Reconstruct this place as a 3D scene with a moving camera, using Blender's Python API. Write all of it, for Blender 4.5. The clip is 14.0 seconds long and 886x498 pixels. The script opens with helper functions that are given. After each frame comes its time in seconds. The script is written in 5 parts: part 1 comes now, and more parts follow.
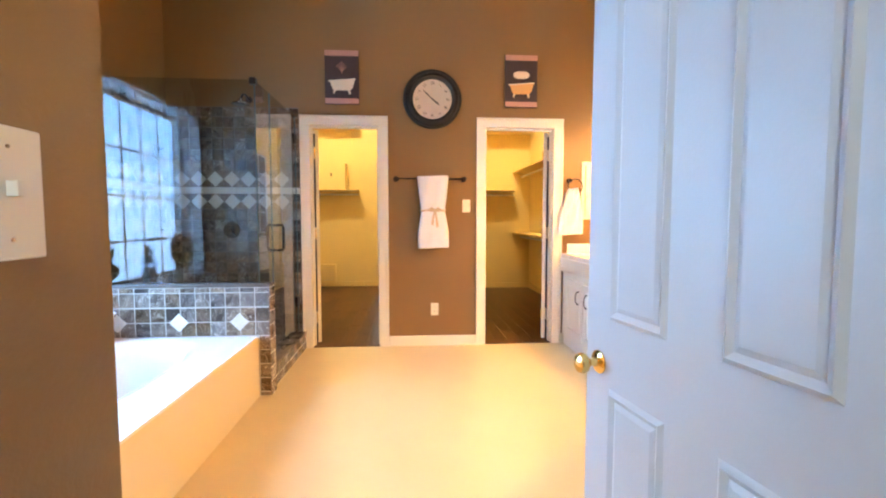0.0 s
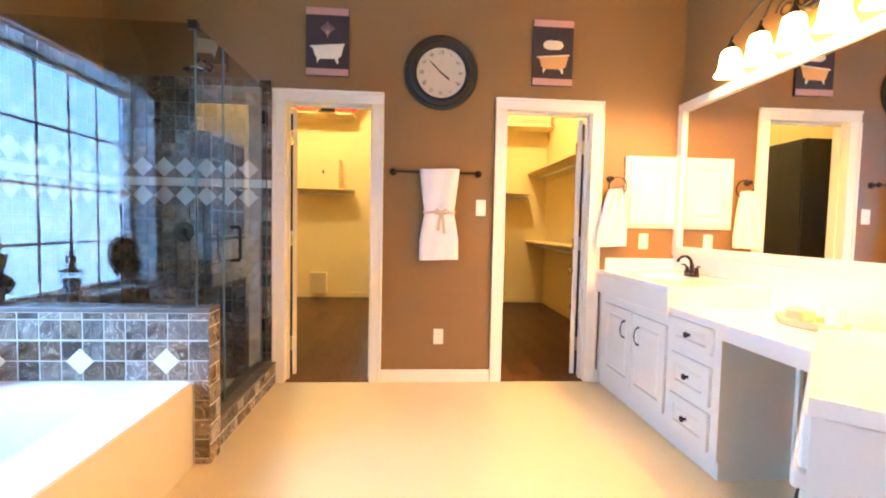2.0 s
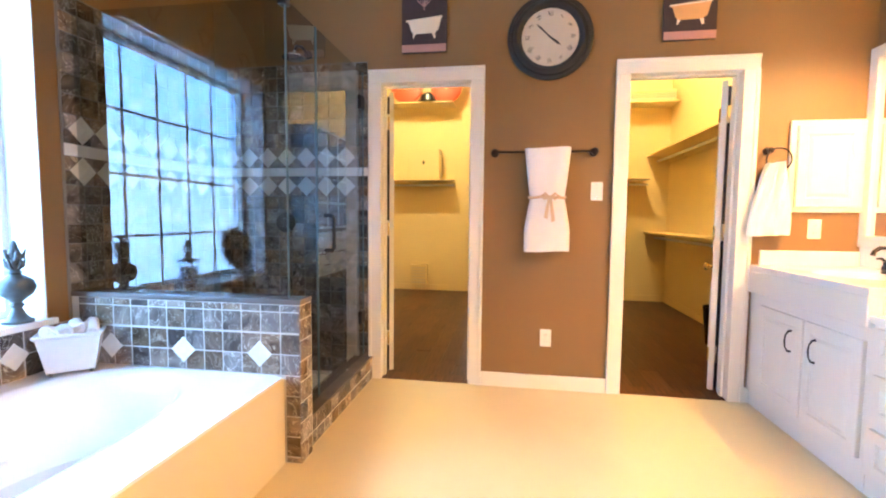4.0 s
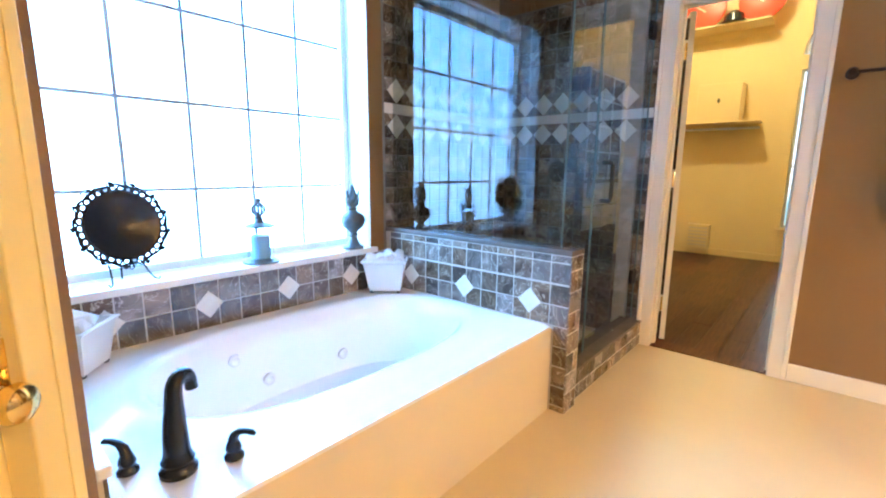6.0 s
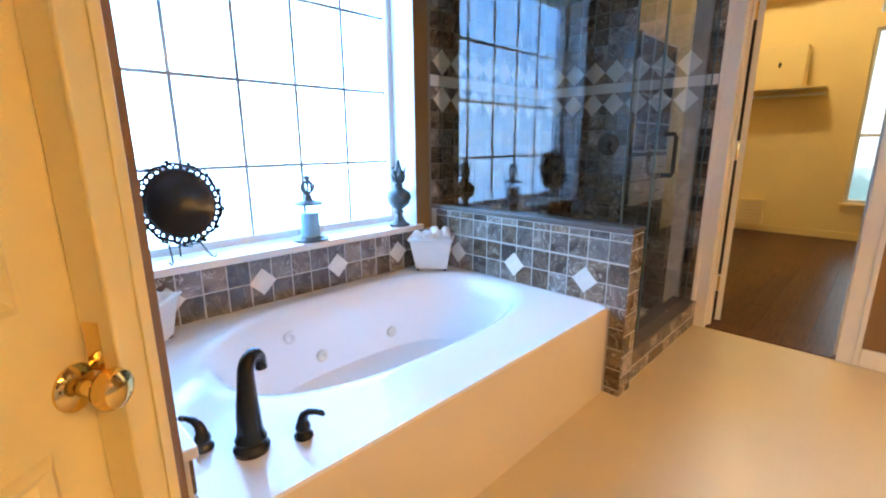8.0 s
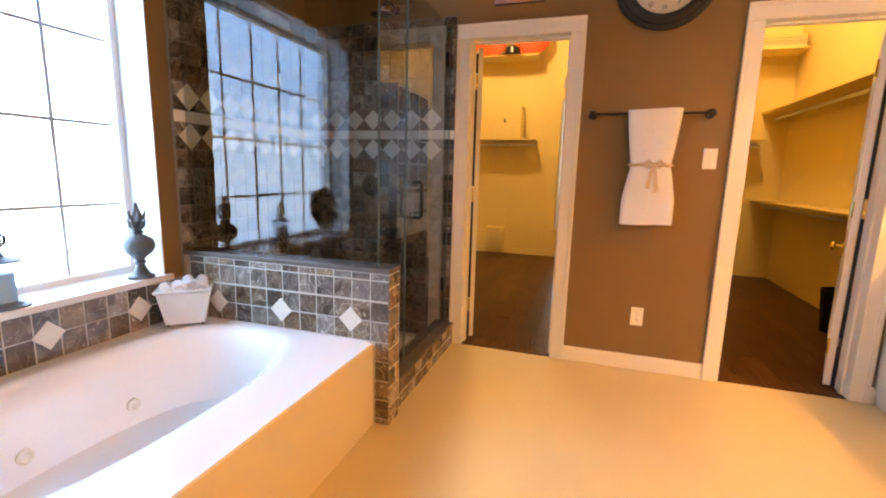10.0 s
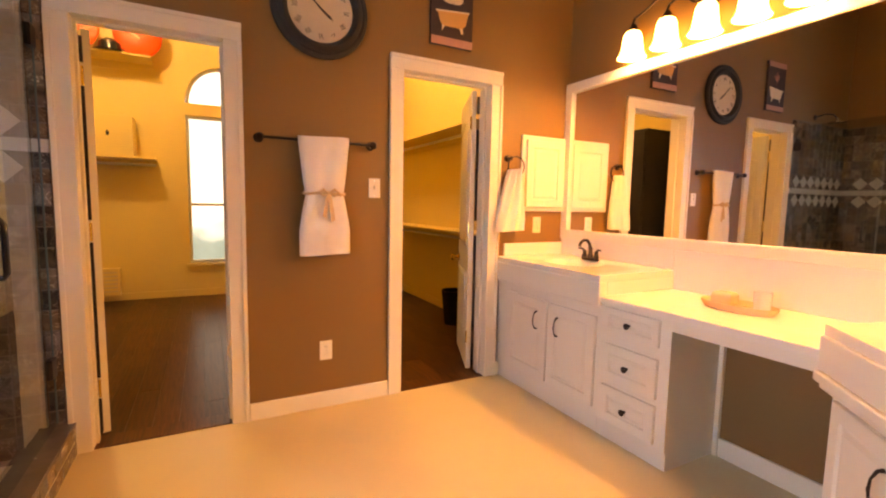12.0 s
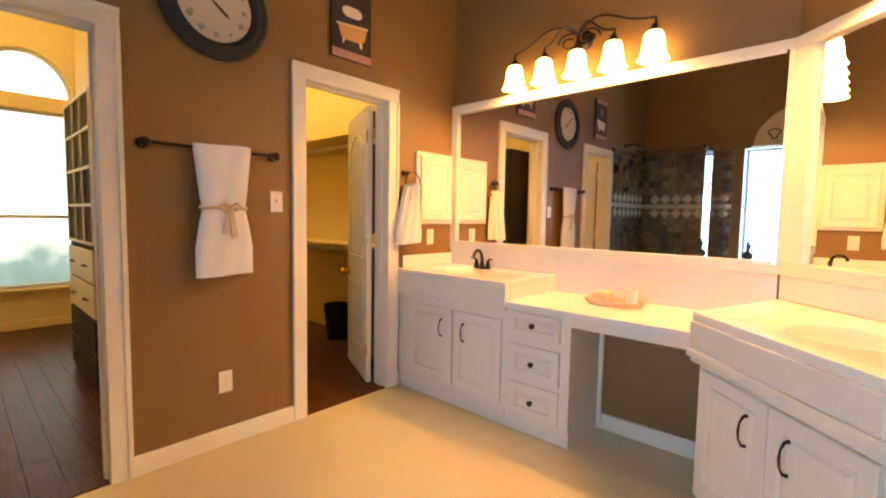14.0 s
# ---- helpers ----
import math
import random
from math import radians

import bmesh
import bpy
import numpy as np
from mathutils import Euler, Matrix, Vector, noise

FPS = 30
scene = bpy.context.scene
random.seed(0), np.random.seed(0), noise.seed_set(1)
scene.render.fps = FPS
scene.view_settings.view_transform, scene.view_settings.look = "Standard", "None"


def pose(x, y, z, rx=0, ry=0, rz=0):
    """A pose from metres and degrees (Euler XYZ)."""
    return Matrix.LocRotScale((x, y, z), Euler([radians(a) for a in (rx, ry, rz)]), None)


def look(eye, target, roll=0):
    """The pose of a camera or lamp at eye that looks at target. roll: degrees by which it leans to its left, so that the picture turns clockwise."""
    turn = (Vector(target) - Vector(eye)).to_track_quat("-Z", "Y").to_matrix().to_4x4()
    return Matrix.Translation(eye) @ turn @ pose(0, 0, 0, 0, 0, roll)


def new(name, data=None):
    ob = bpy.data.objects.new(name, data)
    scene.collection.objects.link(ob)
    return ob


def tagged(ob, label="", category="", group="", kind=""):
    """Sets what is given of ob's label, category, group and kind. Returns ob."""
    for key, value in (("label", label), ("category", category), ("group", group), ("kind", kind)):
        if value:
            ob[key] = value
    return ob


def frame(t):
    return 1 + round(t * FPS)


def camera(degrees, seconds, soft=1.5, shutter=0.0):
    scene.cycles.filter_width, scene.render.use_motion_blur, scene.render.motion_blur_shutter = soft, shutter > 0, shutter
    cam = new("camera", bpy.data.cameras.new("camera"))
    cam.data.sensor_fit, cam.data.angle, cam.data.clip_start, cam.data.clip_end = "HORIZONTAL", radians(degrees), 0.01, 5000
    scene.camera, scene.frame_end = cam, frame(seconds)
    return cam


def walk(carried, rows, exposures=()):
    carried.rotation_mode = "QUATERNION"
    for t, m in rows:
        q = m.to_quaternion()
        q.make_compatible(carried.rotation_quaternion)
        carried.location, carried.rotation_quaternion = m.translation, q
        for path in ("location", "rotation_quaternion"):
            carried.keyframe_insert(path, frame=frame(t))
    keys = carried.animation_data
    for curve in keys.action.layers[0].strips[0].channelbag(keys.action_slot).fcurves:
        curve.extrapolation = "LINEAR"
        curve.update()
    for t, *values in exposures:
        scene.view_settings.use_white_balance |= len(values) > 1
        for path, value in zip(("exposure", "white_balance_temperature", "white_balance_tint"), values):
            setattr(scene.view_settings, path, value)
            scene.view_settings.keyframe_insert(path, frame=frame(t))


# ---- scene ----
cam = camera(89.3, 14.0, soft=2.1)
PATH = [
    (0, (-0.209, -4.166, 1.18), (-0.061, -2.176, 1.051), -0.0),
    (0.5, (-0.214, -3.941, 1.169), (-0.092, -1.949, 1.049), 0.4),
    (1, (-0.226, -3.724, 1.179), (-0.097, -1.731, 1.061), 0.9),
    (1.5, (-0.189, -3.509, 1.179), (-0.066, -1.516, 1.067), 1.0),
    (2, (-0.192, -3.311, 1.173), (-0.05, -1.319, 1.069), 1.2),
    (2.2, (-0.197, -3.245, 1.176), (-0.048, -1.253, 1.067), 1.3),
    (4.3, (-0.207, -2.99, 1.125), (-0.686, -1.054, 0.973), 0.6),
    (4.5, (-0.203, -2.987, 1.121), (-0.811, -1.089, 0.956), 0.7),
    (5, (-0.219, -2.94, 1.113), (-1.122, -1.169, 0.896), 0.8),
    (5.5, (-0.261, -2.911, 1.106), (-1.399, -1.291, 0.823), 0.7),
    (6, (-0.328, -2.922, 1.104), (-1.614, -1.433, 0.751), 0.5),
    (6.5, (-0.396, -2.934, 1.092), (-1.77, -1.54, 0.685), 0.0),
    (7, (-0.434, -2.946, 1.082), (-1.85, -1.604, 0.64), -0.3),
    (7.2, (-0.442, -2.949, 1.076), (-1.864, -1.616, 0.628), -0.3),
    (9.3, (-0.377, -2.931, 1.181), (-1.368, -1.246, 0.759), 1.0),
    (9.5, (-0.362, -2.925, 1.186), (-1.25, -1.178, 0.788), 1.3),
    (10, (-0.32, -2.928, 1.192), (-0.919, -1.049, 0.858), 1.5),
    (10.5, (-0.336, -2.954, 1.178), (-0.548, -0.983, 0.917), 1.0),
    (11, (-0.433, -2.882, 1.185), (-0.201, -0.909, 0.953), 1.4),
    (11.5, (-0.512, -2.747, 1.192), (0.107, -0.857, 0.986), 1.6),
    (12, (-0.587, -2.617, 1.214), (0.344, -0.857, 1.021), 1.1),
    (12.5, (-0.684, -2.503, 1.23), (0.486, -0.891, 1.049), 1.0),
    (13, (-0.765, -2.417, 1.239), (0.561, -0.928, 1.076), 0.8),
    (13.5, (-0.819, -2.427, 1.241), (0.577, -1.002, 1.091), 0.8),
    (14, (-0.932, -2.424, 1.241), (0.543, -1.081, 1.098), 1.0),
]
walk(cam, [(t, look(eye, target, roll)) for t, eye, target, roll in PATH],
     [(0, 0.75, 6900, 8), (2.0, 0.86, 6400, 8), (5.0, 0.85, 6000, 5), (5.9, 0.70, 5700, 2), (6.5, 0.02, 5700, 1), (7.2, 0.02, 5900, 4), (9.3, 0.16, 7900, 14), (10.5, 0.12, 11500, 27), (11.5, 0.0, 14500, 37), (12.5, -0.03, 11000, 24), (14.0, -0.16, 8700, 11)])
# ---- world and large lights ----
world = bpy.data.worlds.new("world")
scene.world = world
world.use_nodes = True
wn = world.node_tree
sky = wn.nodes.new("ShaderNodeTexSky")
sky.sky_type = "NISHITA"
sky.sun_disc = False
sky.sun_elevation = radians(40)
sky.sun_rotation = radians(200)
wn.links.new(sky.outputs[0], wn.nodes["Background"].inputs[0])
wn.nodes["Background"].inputs[1].default_value = 0.1


def lamp(name, kind, m, power, color, size=0.05):
    d = bpy.data.lights.new(name, kind)
    d.energy, d.color = power, color
    if kind == "AREA":
        d.size = size
    elif kind == "SUN":
        d.angle = size
    else:
        d.shadow_soft_size = size
    ob = new(name, d)
    ob.matrix_world = m
    return ob


lamp("sun", "SUN", look((3, 6, 8), (0, 0, 0)), 1.0, (1.0, 0.95, 0.86), radians(3))
BULB = (1.0, 0.50, 0.16)
BULB_POWER = 26.0
WINDOW_GLOW = 19.0
CLOSET_POWER = 120.0

bedroom = lamp("bedroom_window_light", "AREA", look((-0.32, -6.6, 3.4), (-0.1, -1.5, 0.0)), 60.0, (0.74, 0.86, 1.0), 0.4)

# ---- materials ----


def mat(name, color, rough=0.5, metal=0.0, var=0.06, scale=6.0, bump=0.0, bscale=60.0, spec=0.5, emit=None, rand=0.0, coat=0.0):
    """A painted or plain surface with broad and fine variation."""
    m = bpy.data.materials.new(name)
    m.use_nodes = True
    nt = m.node_tree
    b = nt.nodes["Principled BSDF"]
    b.inputs["Roughness"].default_value = rough
    b.inputs["Metallic"].default_value = metal
    b.inputs["Specular IOR Level"].default_value = spec
    b.inputs["Coat Weight"].default_value = coat
    co = nt.nodes.new("ShaderNodeTexCoord")
    n1 = nt.nodes.new("ShaderNodeTexNoise")
    n1.inputs["Scale"].default_value = scale
    n1.inputs["Detail"].default_value = 5
    nt.links.new(co.outputs["Object"], n1.inputs["Vector"])
    mix = nt.nodes.new("ShaderNodeMix")
    mix.data_type = "RGBA"
    mix.inputs[6].default_value = (*[c * (1 - var) for c in color], 1)
    mix.inputs[7].default_value = (*[min(1, c * (1 + var)) for c in color], 1)
    nt.links.new(n1.outputs["Fac"], mix.inputs[0])
    out = mix.outputs[2]
    if rand:
        oi = nt.nodes.new("ShaderNodeObjectInfo")
        hs = nt.nodes.new("ShaderNodeHueSaturation")
        mr = nt.nodes.new("ShaderNodeMapRange")
        mr.inputs[3].default_value, mr.inputs[4].default_value = 1 - rand, 1 + rand
        nt.links.new(oi.outputs["Random"], mr.inputs[0])
        nt.links.new(mr.outputs[0], hs.inputs["Value"])
        nt.links.new(out, hs.inputs["Color"])
        out = hs.outputs[0]
    nt.links.new(out, b.inputs["Base Color"])
    rr = nt.nodes.new("ShaderNodeMapRange")
    rr.inputs[3].default_value, rr.inputs[4].default_value = max(0.02, rough - 0.05), min(1, rough + 0.05)
    nt.links.new(n1.outputs["Fac"], rr.inputs[0])
    nt.links.new(rr.outputs[0], b.inputs["Roughness"])
    if bump:
        n2 = nt.nodes.new("ShaderNodeTexNoise")
        n2.inputs["Scale"].default_value = bscale
        n2.inputs["Detail"].default_value = 3
        nt.links.new(co.outputs["Object"], n2.inputs["Vector"])
        bp = nt.nodes.new("ShaderNodeBump")
        bp.inputs["Strength"].default_value = bump
        bp.inputs["Distance"].default_value = 0.004
        nt.links.new(n2.outputs["Fac"], bp.inputs["Height"])
        nt.links.new(bp.outputs[0], b.inputs["Normal"])
    if emit:
        b.inputs["Emission Color"].default_value = (*emit[0], 1)
        b.inputs["Emission Strength"].default_value = emit[1]
    return m


def mat_marble():
    """Polished brown-grey marble with pale veins; every tile has its own tone and its own piece of veining."""
    m = bpy.data.materials.new("emperador_marble")
    m.use_nodes = True
    nt = m.node_tree
    b = nt.nodes["Principled BSDF"]
    b.inputs["Roughness"].default_value = 0.22
    co = nt.nodes.new("ShaderNodeTexCoord")
    oi = nt.nodes.new("ShaderNodeObjectInfo")
    add = nt.nodes.new("ShaderNodeVectorMath")
    add.operation = "ADD"
    sc = nt.nodes.new("ShaderNodeVectorMath")
    sc.operation = "SCALE"
    cx = nt.nodes.new("ShaderNodeCombineXYZ")
    for i in range(3):
        nt.links.new(oi.outputs["Random"], cx.inputs[i])
    nt.links.new(cx.outputs[0], sc.inputs[0])
    sc.inputs["Scale"].default_value = 37.0
    nt.links.new(co.outputs["Object"], add.inputs[0])
    nt.links.new(sc.outputs[0], add.inputs[1])
    n1 = nt.nodes.new("ShaderNodeTexNoise")
    n1.inputs["Scale"].default_value = 9
    n1.inputs["Detail"].default_value = 5
    n1.inputs["Distortion"].default_value = 1.2
    nt.links.new(add.outputs[0], n1.inputs["Vector"])
    r = nt.nodes.new("ShaderNodeValToRGB")
    e = r.color_ramp.elements
    e[0].position, e[0].color = 0.3, (0.044, 0.031, 0.023, 1)
    e[1].position, e[1].color = 0.72, (0.25, 0.20, 0.155, 1)
    nt.links.new(n1.outputs["Fac"], r.inputs[0])
    v = nt.nodes.new("ShaderNodeTexNoise")
    v.inputs["Scale"].default_value = 9
    v.inputs["Detail"].default_value = 3
    v.inputs["Distortion"].default_value = 2.5
    nt.links.new(add.outputs[0], v.inputs["Vector"])
    vr = nt.nodes.new("ShaderNodeValToRGB")
    ve = vr.color_ramp.elements
    ve[0].position, ve[0].color = 0.485, (0, 0, 0, 1)
    ve[1].position, ve[1].color = 0.5, (0.8, 0.8, 0.8, 1)
    x = vr.color_ramp.elements.new(0.518)
    x.color = (0, 0, 0, 1)
    nt.links.new(v.outputs["Fac"], vr.inputs[0])
    mx = nt.nodes.new("ShaderNodeMix")
    mx.data_type = "RGBA"
    mx.inputs[7].default_value = (0.5, 0.45, 0.38, 1)
    nt.links.new(vr.outputs[0], mx.inputs[0])
    nt.links.new(r.outputs[0], mx.inputs[6])
    hs = nt.nodes.new("ShaderNodeHueSaturation")
    mr = nt.nodes.new("ShaderNodeMapRange")
    mr.inputs[3].default_value, mr.inputs[4].default_value = 0.5, 1.7
    nt.links.new(oi.outputs["Random"], mr.inputs[0])
    nt.links.new(mr.outputs[0], hs.inputs["Value"])
    k = nt.nodes.new("ShaderNodeMath")
    k.operation = "MULTIPLY"
    k.inputs[1].default_value = 13.7
    fr_ = nt.nodes.new("ShaderNodeMath")
    fr_.operation = "FRACT"
    ms = nt.nodes.new("ShaderNodeMapRange")
    ms.inputs[3].default_value, ms.inputs[4].default_value = 0.45, 1.55
    nt.links.new(oi.outputs["Random"], k.inputs[0])
    nt.links.new(k.outputs[0], fr_.inputs[0])
    nt.links.new(fr_.outputs[0], ms.inputs[0])
    nt.links.new(ms.outputs[0], hs.inputs["Saturation"])
    nt.links.new(mx.outputs[2], hs.inputs["Color"])
    nt.links.new(hs.outputs[0], b.inputs["Base Color"])
    bp = nt.nodes.new("ShaderNodeBump")
    bp.inputs["Strength"].default_value = 0.15
    bp.inputs["Distance"].default_value = 0.003
    nt.links.new(n1.outputs["Fac"], bp.inputs["Height"])
    nt.links.new(bp.outputs[0], b.inputs["Normal"])
    return m


def mat_planks():
    """Dark wood boards that run away from the door."""
    m = bpy.data.materials.new("dark_wood_floor")
    m.use_nodes = True
    nt = m.node_tree
    b = nt.nodes["Principled BSDF"]
    co = nt.nodes.new("ShaderNodeTexCoord")
    mp = nt.nodes.new("ShaderNodeMapping")
    mp.inputs["Scale"].default_value = (30, 2.0, 1)
    nt.links.new(co.outputs["Object"], mp.inputs[0])
    n = nt.nodes.new("ShaderNodeTexNoise")
    n.inputs["Scale"].default_value = 2
    n.inputs["Detail"].default_value = 6
    nt.links.new(mp.outputs[0], n.inputs["Vector"])
    r = nt.nodes.new("ShaderNodeValToRGB")
    e = r.color_ramp.elements
    e[0].position, e[0].color = 0.3, (0.026, 0.010, 0.005, 1)
    e[1].position, e[1].color = 0.75, (0.115, 0.042, 0.016, 1)
    nt.links.new(n.outputs["Fac"], r.inputs[0])
    oi = nt.nodes.new("ShaderNodeObjectInfo")
    hs = nt.nodes.new("ShaderNodeHueSaturation")
    mr = nt.nodes.new("ShaderNodeMapRange")
    mr.inputs[3].default_value, mr.inputs[4].default_value = 0.75, 1.3
    nt.links.new(oi.outputs["Random"], mr.inputs[0])
    nt.links.new(mr.outputs[0], hs.inputs["Value"])
    nt.links.new(r.outputs[0], hs.inputs["Color"])
    nt.links.new(hs.outputs[0], b.inputs["Base Color"])
    b.inputs["Roughness"].default_value = 0.3
    b.inputs["Specular IOR Level"].default_value = 0.12
    bp = nt.nodes.new("ShaderNodeBump")
    bp.inputs["Strength"].default_value = 0.15
    bp.inputs["Distance"].default_value = 0.002
    nt.links.new(n.outputs["Fac"], bp.inputs["Height"])
    nt.links.new(bp.outputs[0], b.inputs["Normal"])
    return m


def mat_glass(name, tint=(0.93, 0.97, 0.96), ior=1.5, gain=1.0, faces=1):
    """Thin clear glass: the view straight through, and a mirror image by Fresnel."""
    m = bpy.data.materials.new(name)
    m.use_nodes = True
    nt = m.node_tree
    nt.nodes.remove(nt.nodes["Principled BSDF"])
    t = nt.nodes.new("ShaderNodeBsdfTransparent")
    t.inputs[0].default_value = (*tint, 1)
    g = nt.nodes.new("ShaderNodeBsdfGlossy")
    g.inputs["Roughness"].default_value = 0.0
    lw = nt.nodes.new("ShaderNodeLayerWeight")
    lw.inputs[0].default_value = 0.5
    f = nt.nodes.new("ShaderNodeMath")
    f.operation = "POWER"
    f.inputs[1].default_value = 5
    nt.links.new(lw.outputs["Facing"], f.inputs[0])
    mu = nt.nodes.new("ShaderNodeMath")
    mu.operation = "MULTIPLY_ADD"
    mu.use_clamp = True
    f0 = ((ior - 1) / (ior + 1)) ** 2 * gain
    mu.inputs[1].default_value = 1 - f0
    mu.inputs[2].default_value = f0
    nt.links.new(f.outputs[0], mu.inputs[0])
    fac = mu.outputs[0]
    if faces == 2:      # both faces of the sheet mirror: 2F / (1 + F)
        up, low, div = (nt.nodes.new("ShaderNodeMath") for _ in range(3))
        up.operation, low.operation, div.operation = "MULTIPLY", "ADD", "DIVIDE"
        up.inputs[1].default_value, low.inputs[1].default_value = 2.0, 1.0
        nt.links.new(fac, up.inputs[0])
        nt.links.new(fac, low.inputs[0])
        nt.links.new(up.outputs[0], div.inputs[0])
        nt.links.new(low.outputs[0], div.inputs[1])
        fac = div.outputs[0]
    mx = nt.nodes.new("ShaderNodeMixShader")
    nt.links.new(fac, mx.inputs[0])
    nt.links.new(t.outputs[0], mx.inputs[1])
    nt.links.new(g.outputs[0], mx.inputs[2])
    nt.links.new(mx.outputs[0], nt.nodes["Material Output"].inputs[0])
    return m


def mat_glow(name, stops, strength, z0, z1, cloud=0.15):
    """A glowing backdrop whose colour runs from z0 up to z1."""
    m = bpy.data.materials.new(name)
    m.use_nodes = True
    nt = m.node_tree
    nt.nodes.remove(nt.nodes["Principled BSDF"])
    em = nt.nodes.new("ShaderNodeEmission")
    geo = nt.nodes.new("ShaderNodeNewGeometry")
    sp = nt.nodes.new("ShaderNodeSeparateXYZ")
    mr = nt.nodes.new("ShaderNodeMapRange")
    mr.inputs[1].default_value, mr.inputs[2].default_value = z0, z1
    nz = nt.nodes.new("ShaderNodeTexNoise")
    nz.inputs["Scale"].default_value = 2.5
    nz.inputs["Detail"].default_value = 4
    ad = nt.nodes.new("ShaderNodeMath")
    ad.operation = "MULTIPLY_ADD"
    ad.inputs[1].default_value = cloud
    nt.links.new(geo.outputs["Position"], sp.inputs[0])
    nt.links.new(geo.outputs["Position"], nz.inputs["Vector"])
    nt.links.new(sp.outputs[2], mr.inputs[0])
    nt.links.new(nz.outputs["Fac"], ad.inputs[0])
    nt.links.new(mr.outputs[0], ad.inputs[2])
    r = nt.nodes.new("ShaderNodeValToRGB")
    el = r.color_ramp.elements
    while len(el) < len(stops):
        el.new(0.5)
    for e, (p, c) in zip(el, stops):
        e.position, e.color = p, (*c, 1)
    nt.links.new(ad.outputs[0], r.inputs[0])
    nt.links.new(r.outputs[0], em.inputs[0])
    em.inputs[1].default_value = strength
    nt.links.new(em.outputs[0], nt.nodes["Material Output"].inputs[0])
    return m


PAINT = mat("brown_wall_paint", (0.215, 0.118, 0.040), 0.5, var=0.05, scale=2.5, bump=0.25, bscale=90)
TRIM = mat("cream_white_trim_paint", (0.78, 0.73, 0.60), 0.35, var=0.03, scale=8, bump=0.05)
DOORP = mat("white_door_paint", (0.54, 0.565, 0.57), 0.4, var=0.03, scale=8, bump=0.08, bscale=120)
# cream trim paint with the yellow of the vanity bulbs put into its colour
LAMPLIT_CREAM = mat("lamplit_cream_paint", (0.88, 0.70, 0.27), 0.35, var=0.03, scale=8, bump=0.05)
CREAM = mat("cream_closet_paint", (0.76, 0.59, 0.29), 0.6, var=0.04, scale=3, bump=0.2)
FLOOR = mat("cream_vinyl_floor", (0.62, 0.51, 0.305), 0.38, var=0.07, scale=3.5, bump=0.06, bscale=30)
CEIL = mat("ceiling_paint", (0.78, 0.75, 0.7), 0.7, bump=0.3, bscale=120)
CABINET = mat("white_cabinet_paint", (0.74, 0.70, 0.60), 0.35, var=0.03, scale=6)
COUNTER = mat("cream_cultured_marble", (0.80, 0.76, 0.68), 0.12, var=0.03, scale=5)
ACRYLIC = mat("white_tub_acrylic", (0.87, 0.87, 0.86), 0.12, var=0.015, scale=3)
APRON = mat("cream_tub_apron", (0.70, 0.61, 0.43), 0.35, var=0.02)
MARBLE = mat_marble()
TRAV = mat("cream_travertine", (0.74, 0.70, 0.61), 0.35, var=0.14, scale=30, bump=0.2, bscale=50, rand=0.06)
# the pale grout again, darkened to hold the dimness of the shower
SHADED_GROUT = mat("shaded_shower_grout", (0.20, 0.18, 0.16), 0.85, var=0.1, scale=20)
GROUT = mat("pale_grey_grout", (0.56, 0.52, 0.45), 0.85, var=0.1, scale=20)
CAPSTONE = mat("grey_brown_capstone", (0.12, 0.10, 0.085), 0.25, var=0.3, scale=16)
BRONZE = mat("oil_rubbed_bronze", (0.035, 0.026, 0.022), 0.3, metal=0.8, var=0.2, scale=20)
BLACK = mat("gloss_black_iron", (0.018, 0.02, 0.023), 0.25, metal=0.3, var=0.2, scale=20)
BRASS = mat("polished_brass", (0.80, 0.56, 0.20), 0.12, metal=1.0, var=0.05)
CHROME = mat("dull_chrome", (0.7, 0.7, 0.7), 0.15, metal=1.0)
TOWEL = mat("white_terry", (0.80, 0.77, 0.73), 0.95, var=0.05, scale=20, bump=0.9, bscale=350)
RIBBON = mat("tan_sheer_ribbon", (0.62, 0.45, 0.28), 0.6, var=0.1, scale=30)
PLASTIC = mat("almond_plastic", (0.78, 0.74, 0.64), 0.35, var=0.01)
WOOD = mat_planks()
BLACKWOOD = mat("black_stained_wood", (0.010, 0.008, 0.008), 0.6, var=0.3, scale=12)
CERAMIC = mat("white_glazed_basket", (0.78, 0.77, 0.73), 0.3, var=0.05, scale=20)
IRONG = mat("verdigris_iron", (0.10, 0.11, 0.11), 0.45, metal=0.5, var=0.5, scale=30)
CANDLE = mat("pale_blue_candle_wax", (0.30, 0.52, 0.66), 0.5, var=0.05)
FACE = mat("clock_paper", (0.55, 0.46, 0.33), 0.6, var=0.12, scale=9)
INK = mat("black_ink", (0.02, 0.015, 0.012), 0.6)
ARTDARK = mat("dark_plum_canvas", (0.035, 0.018, 0.02), 0.6, var=0.3, scale=20, bump=0.2)
ARTPINK = mat("dusty_rose_canvas", (0.45, 0.24, 0.20), 0.6, var=0.12, scale=20)
ARTCREAM = mat("cream_paint", (0.74, 0.62, 0.44), 0.6, var=0.05)
ARTGOLD = mat("ochre_paint", (0.62, 0.34, 0.12), 0.6, var=0.1)
RED = mat("red_orange_plastic", (0.75, 0.07, 0.03), 0.4, var=0.05)
CARD = mat("cream_cardboard", (0.66, 0.54, 0.36), 0.7, var=0.05)
PINK = mat("peach_soap_glass", (0.8, 0.52, 0.32), 0.25, var=0.05)
VINYL = mat("white_vinyl_frame", (0.75, 0.76, 0.76), 0.35, var=0.02)
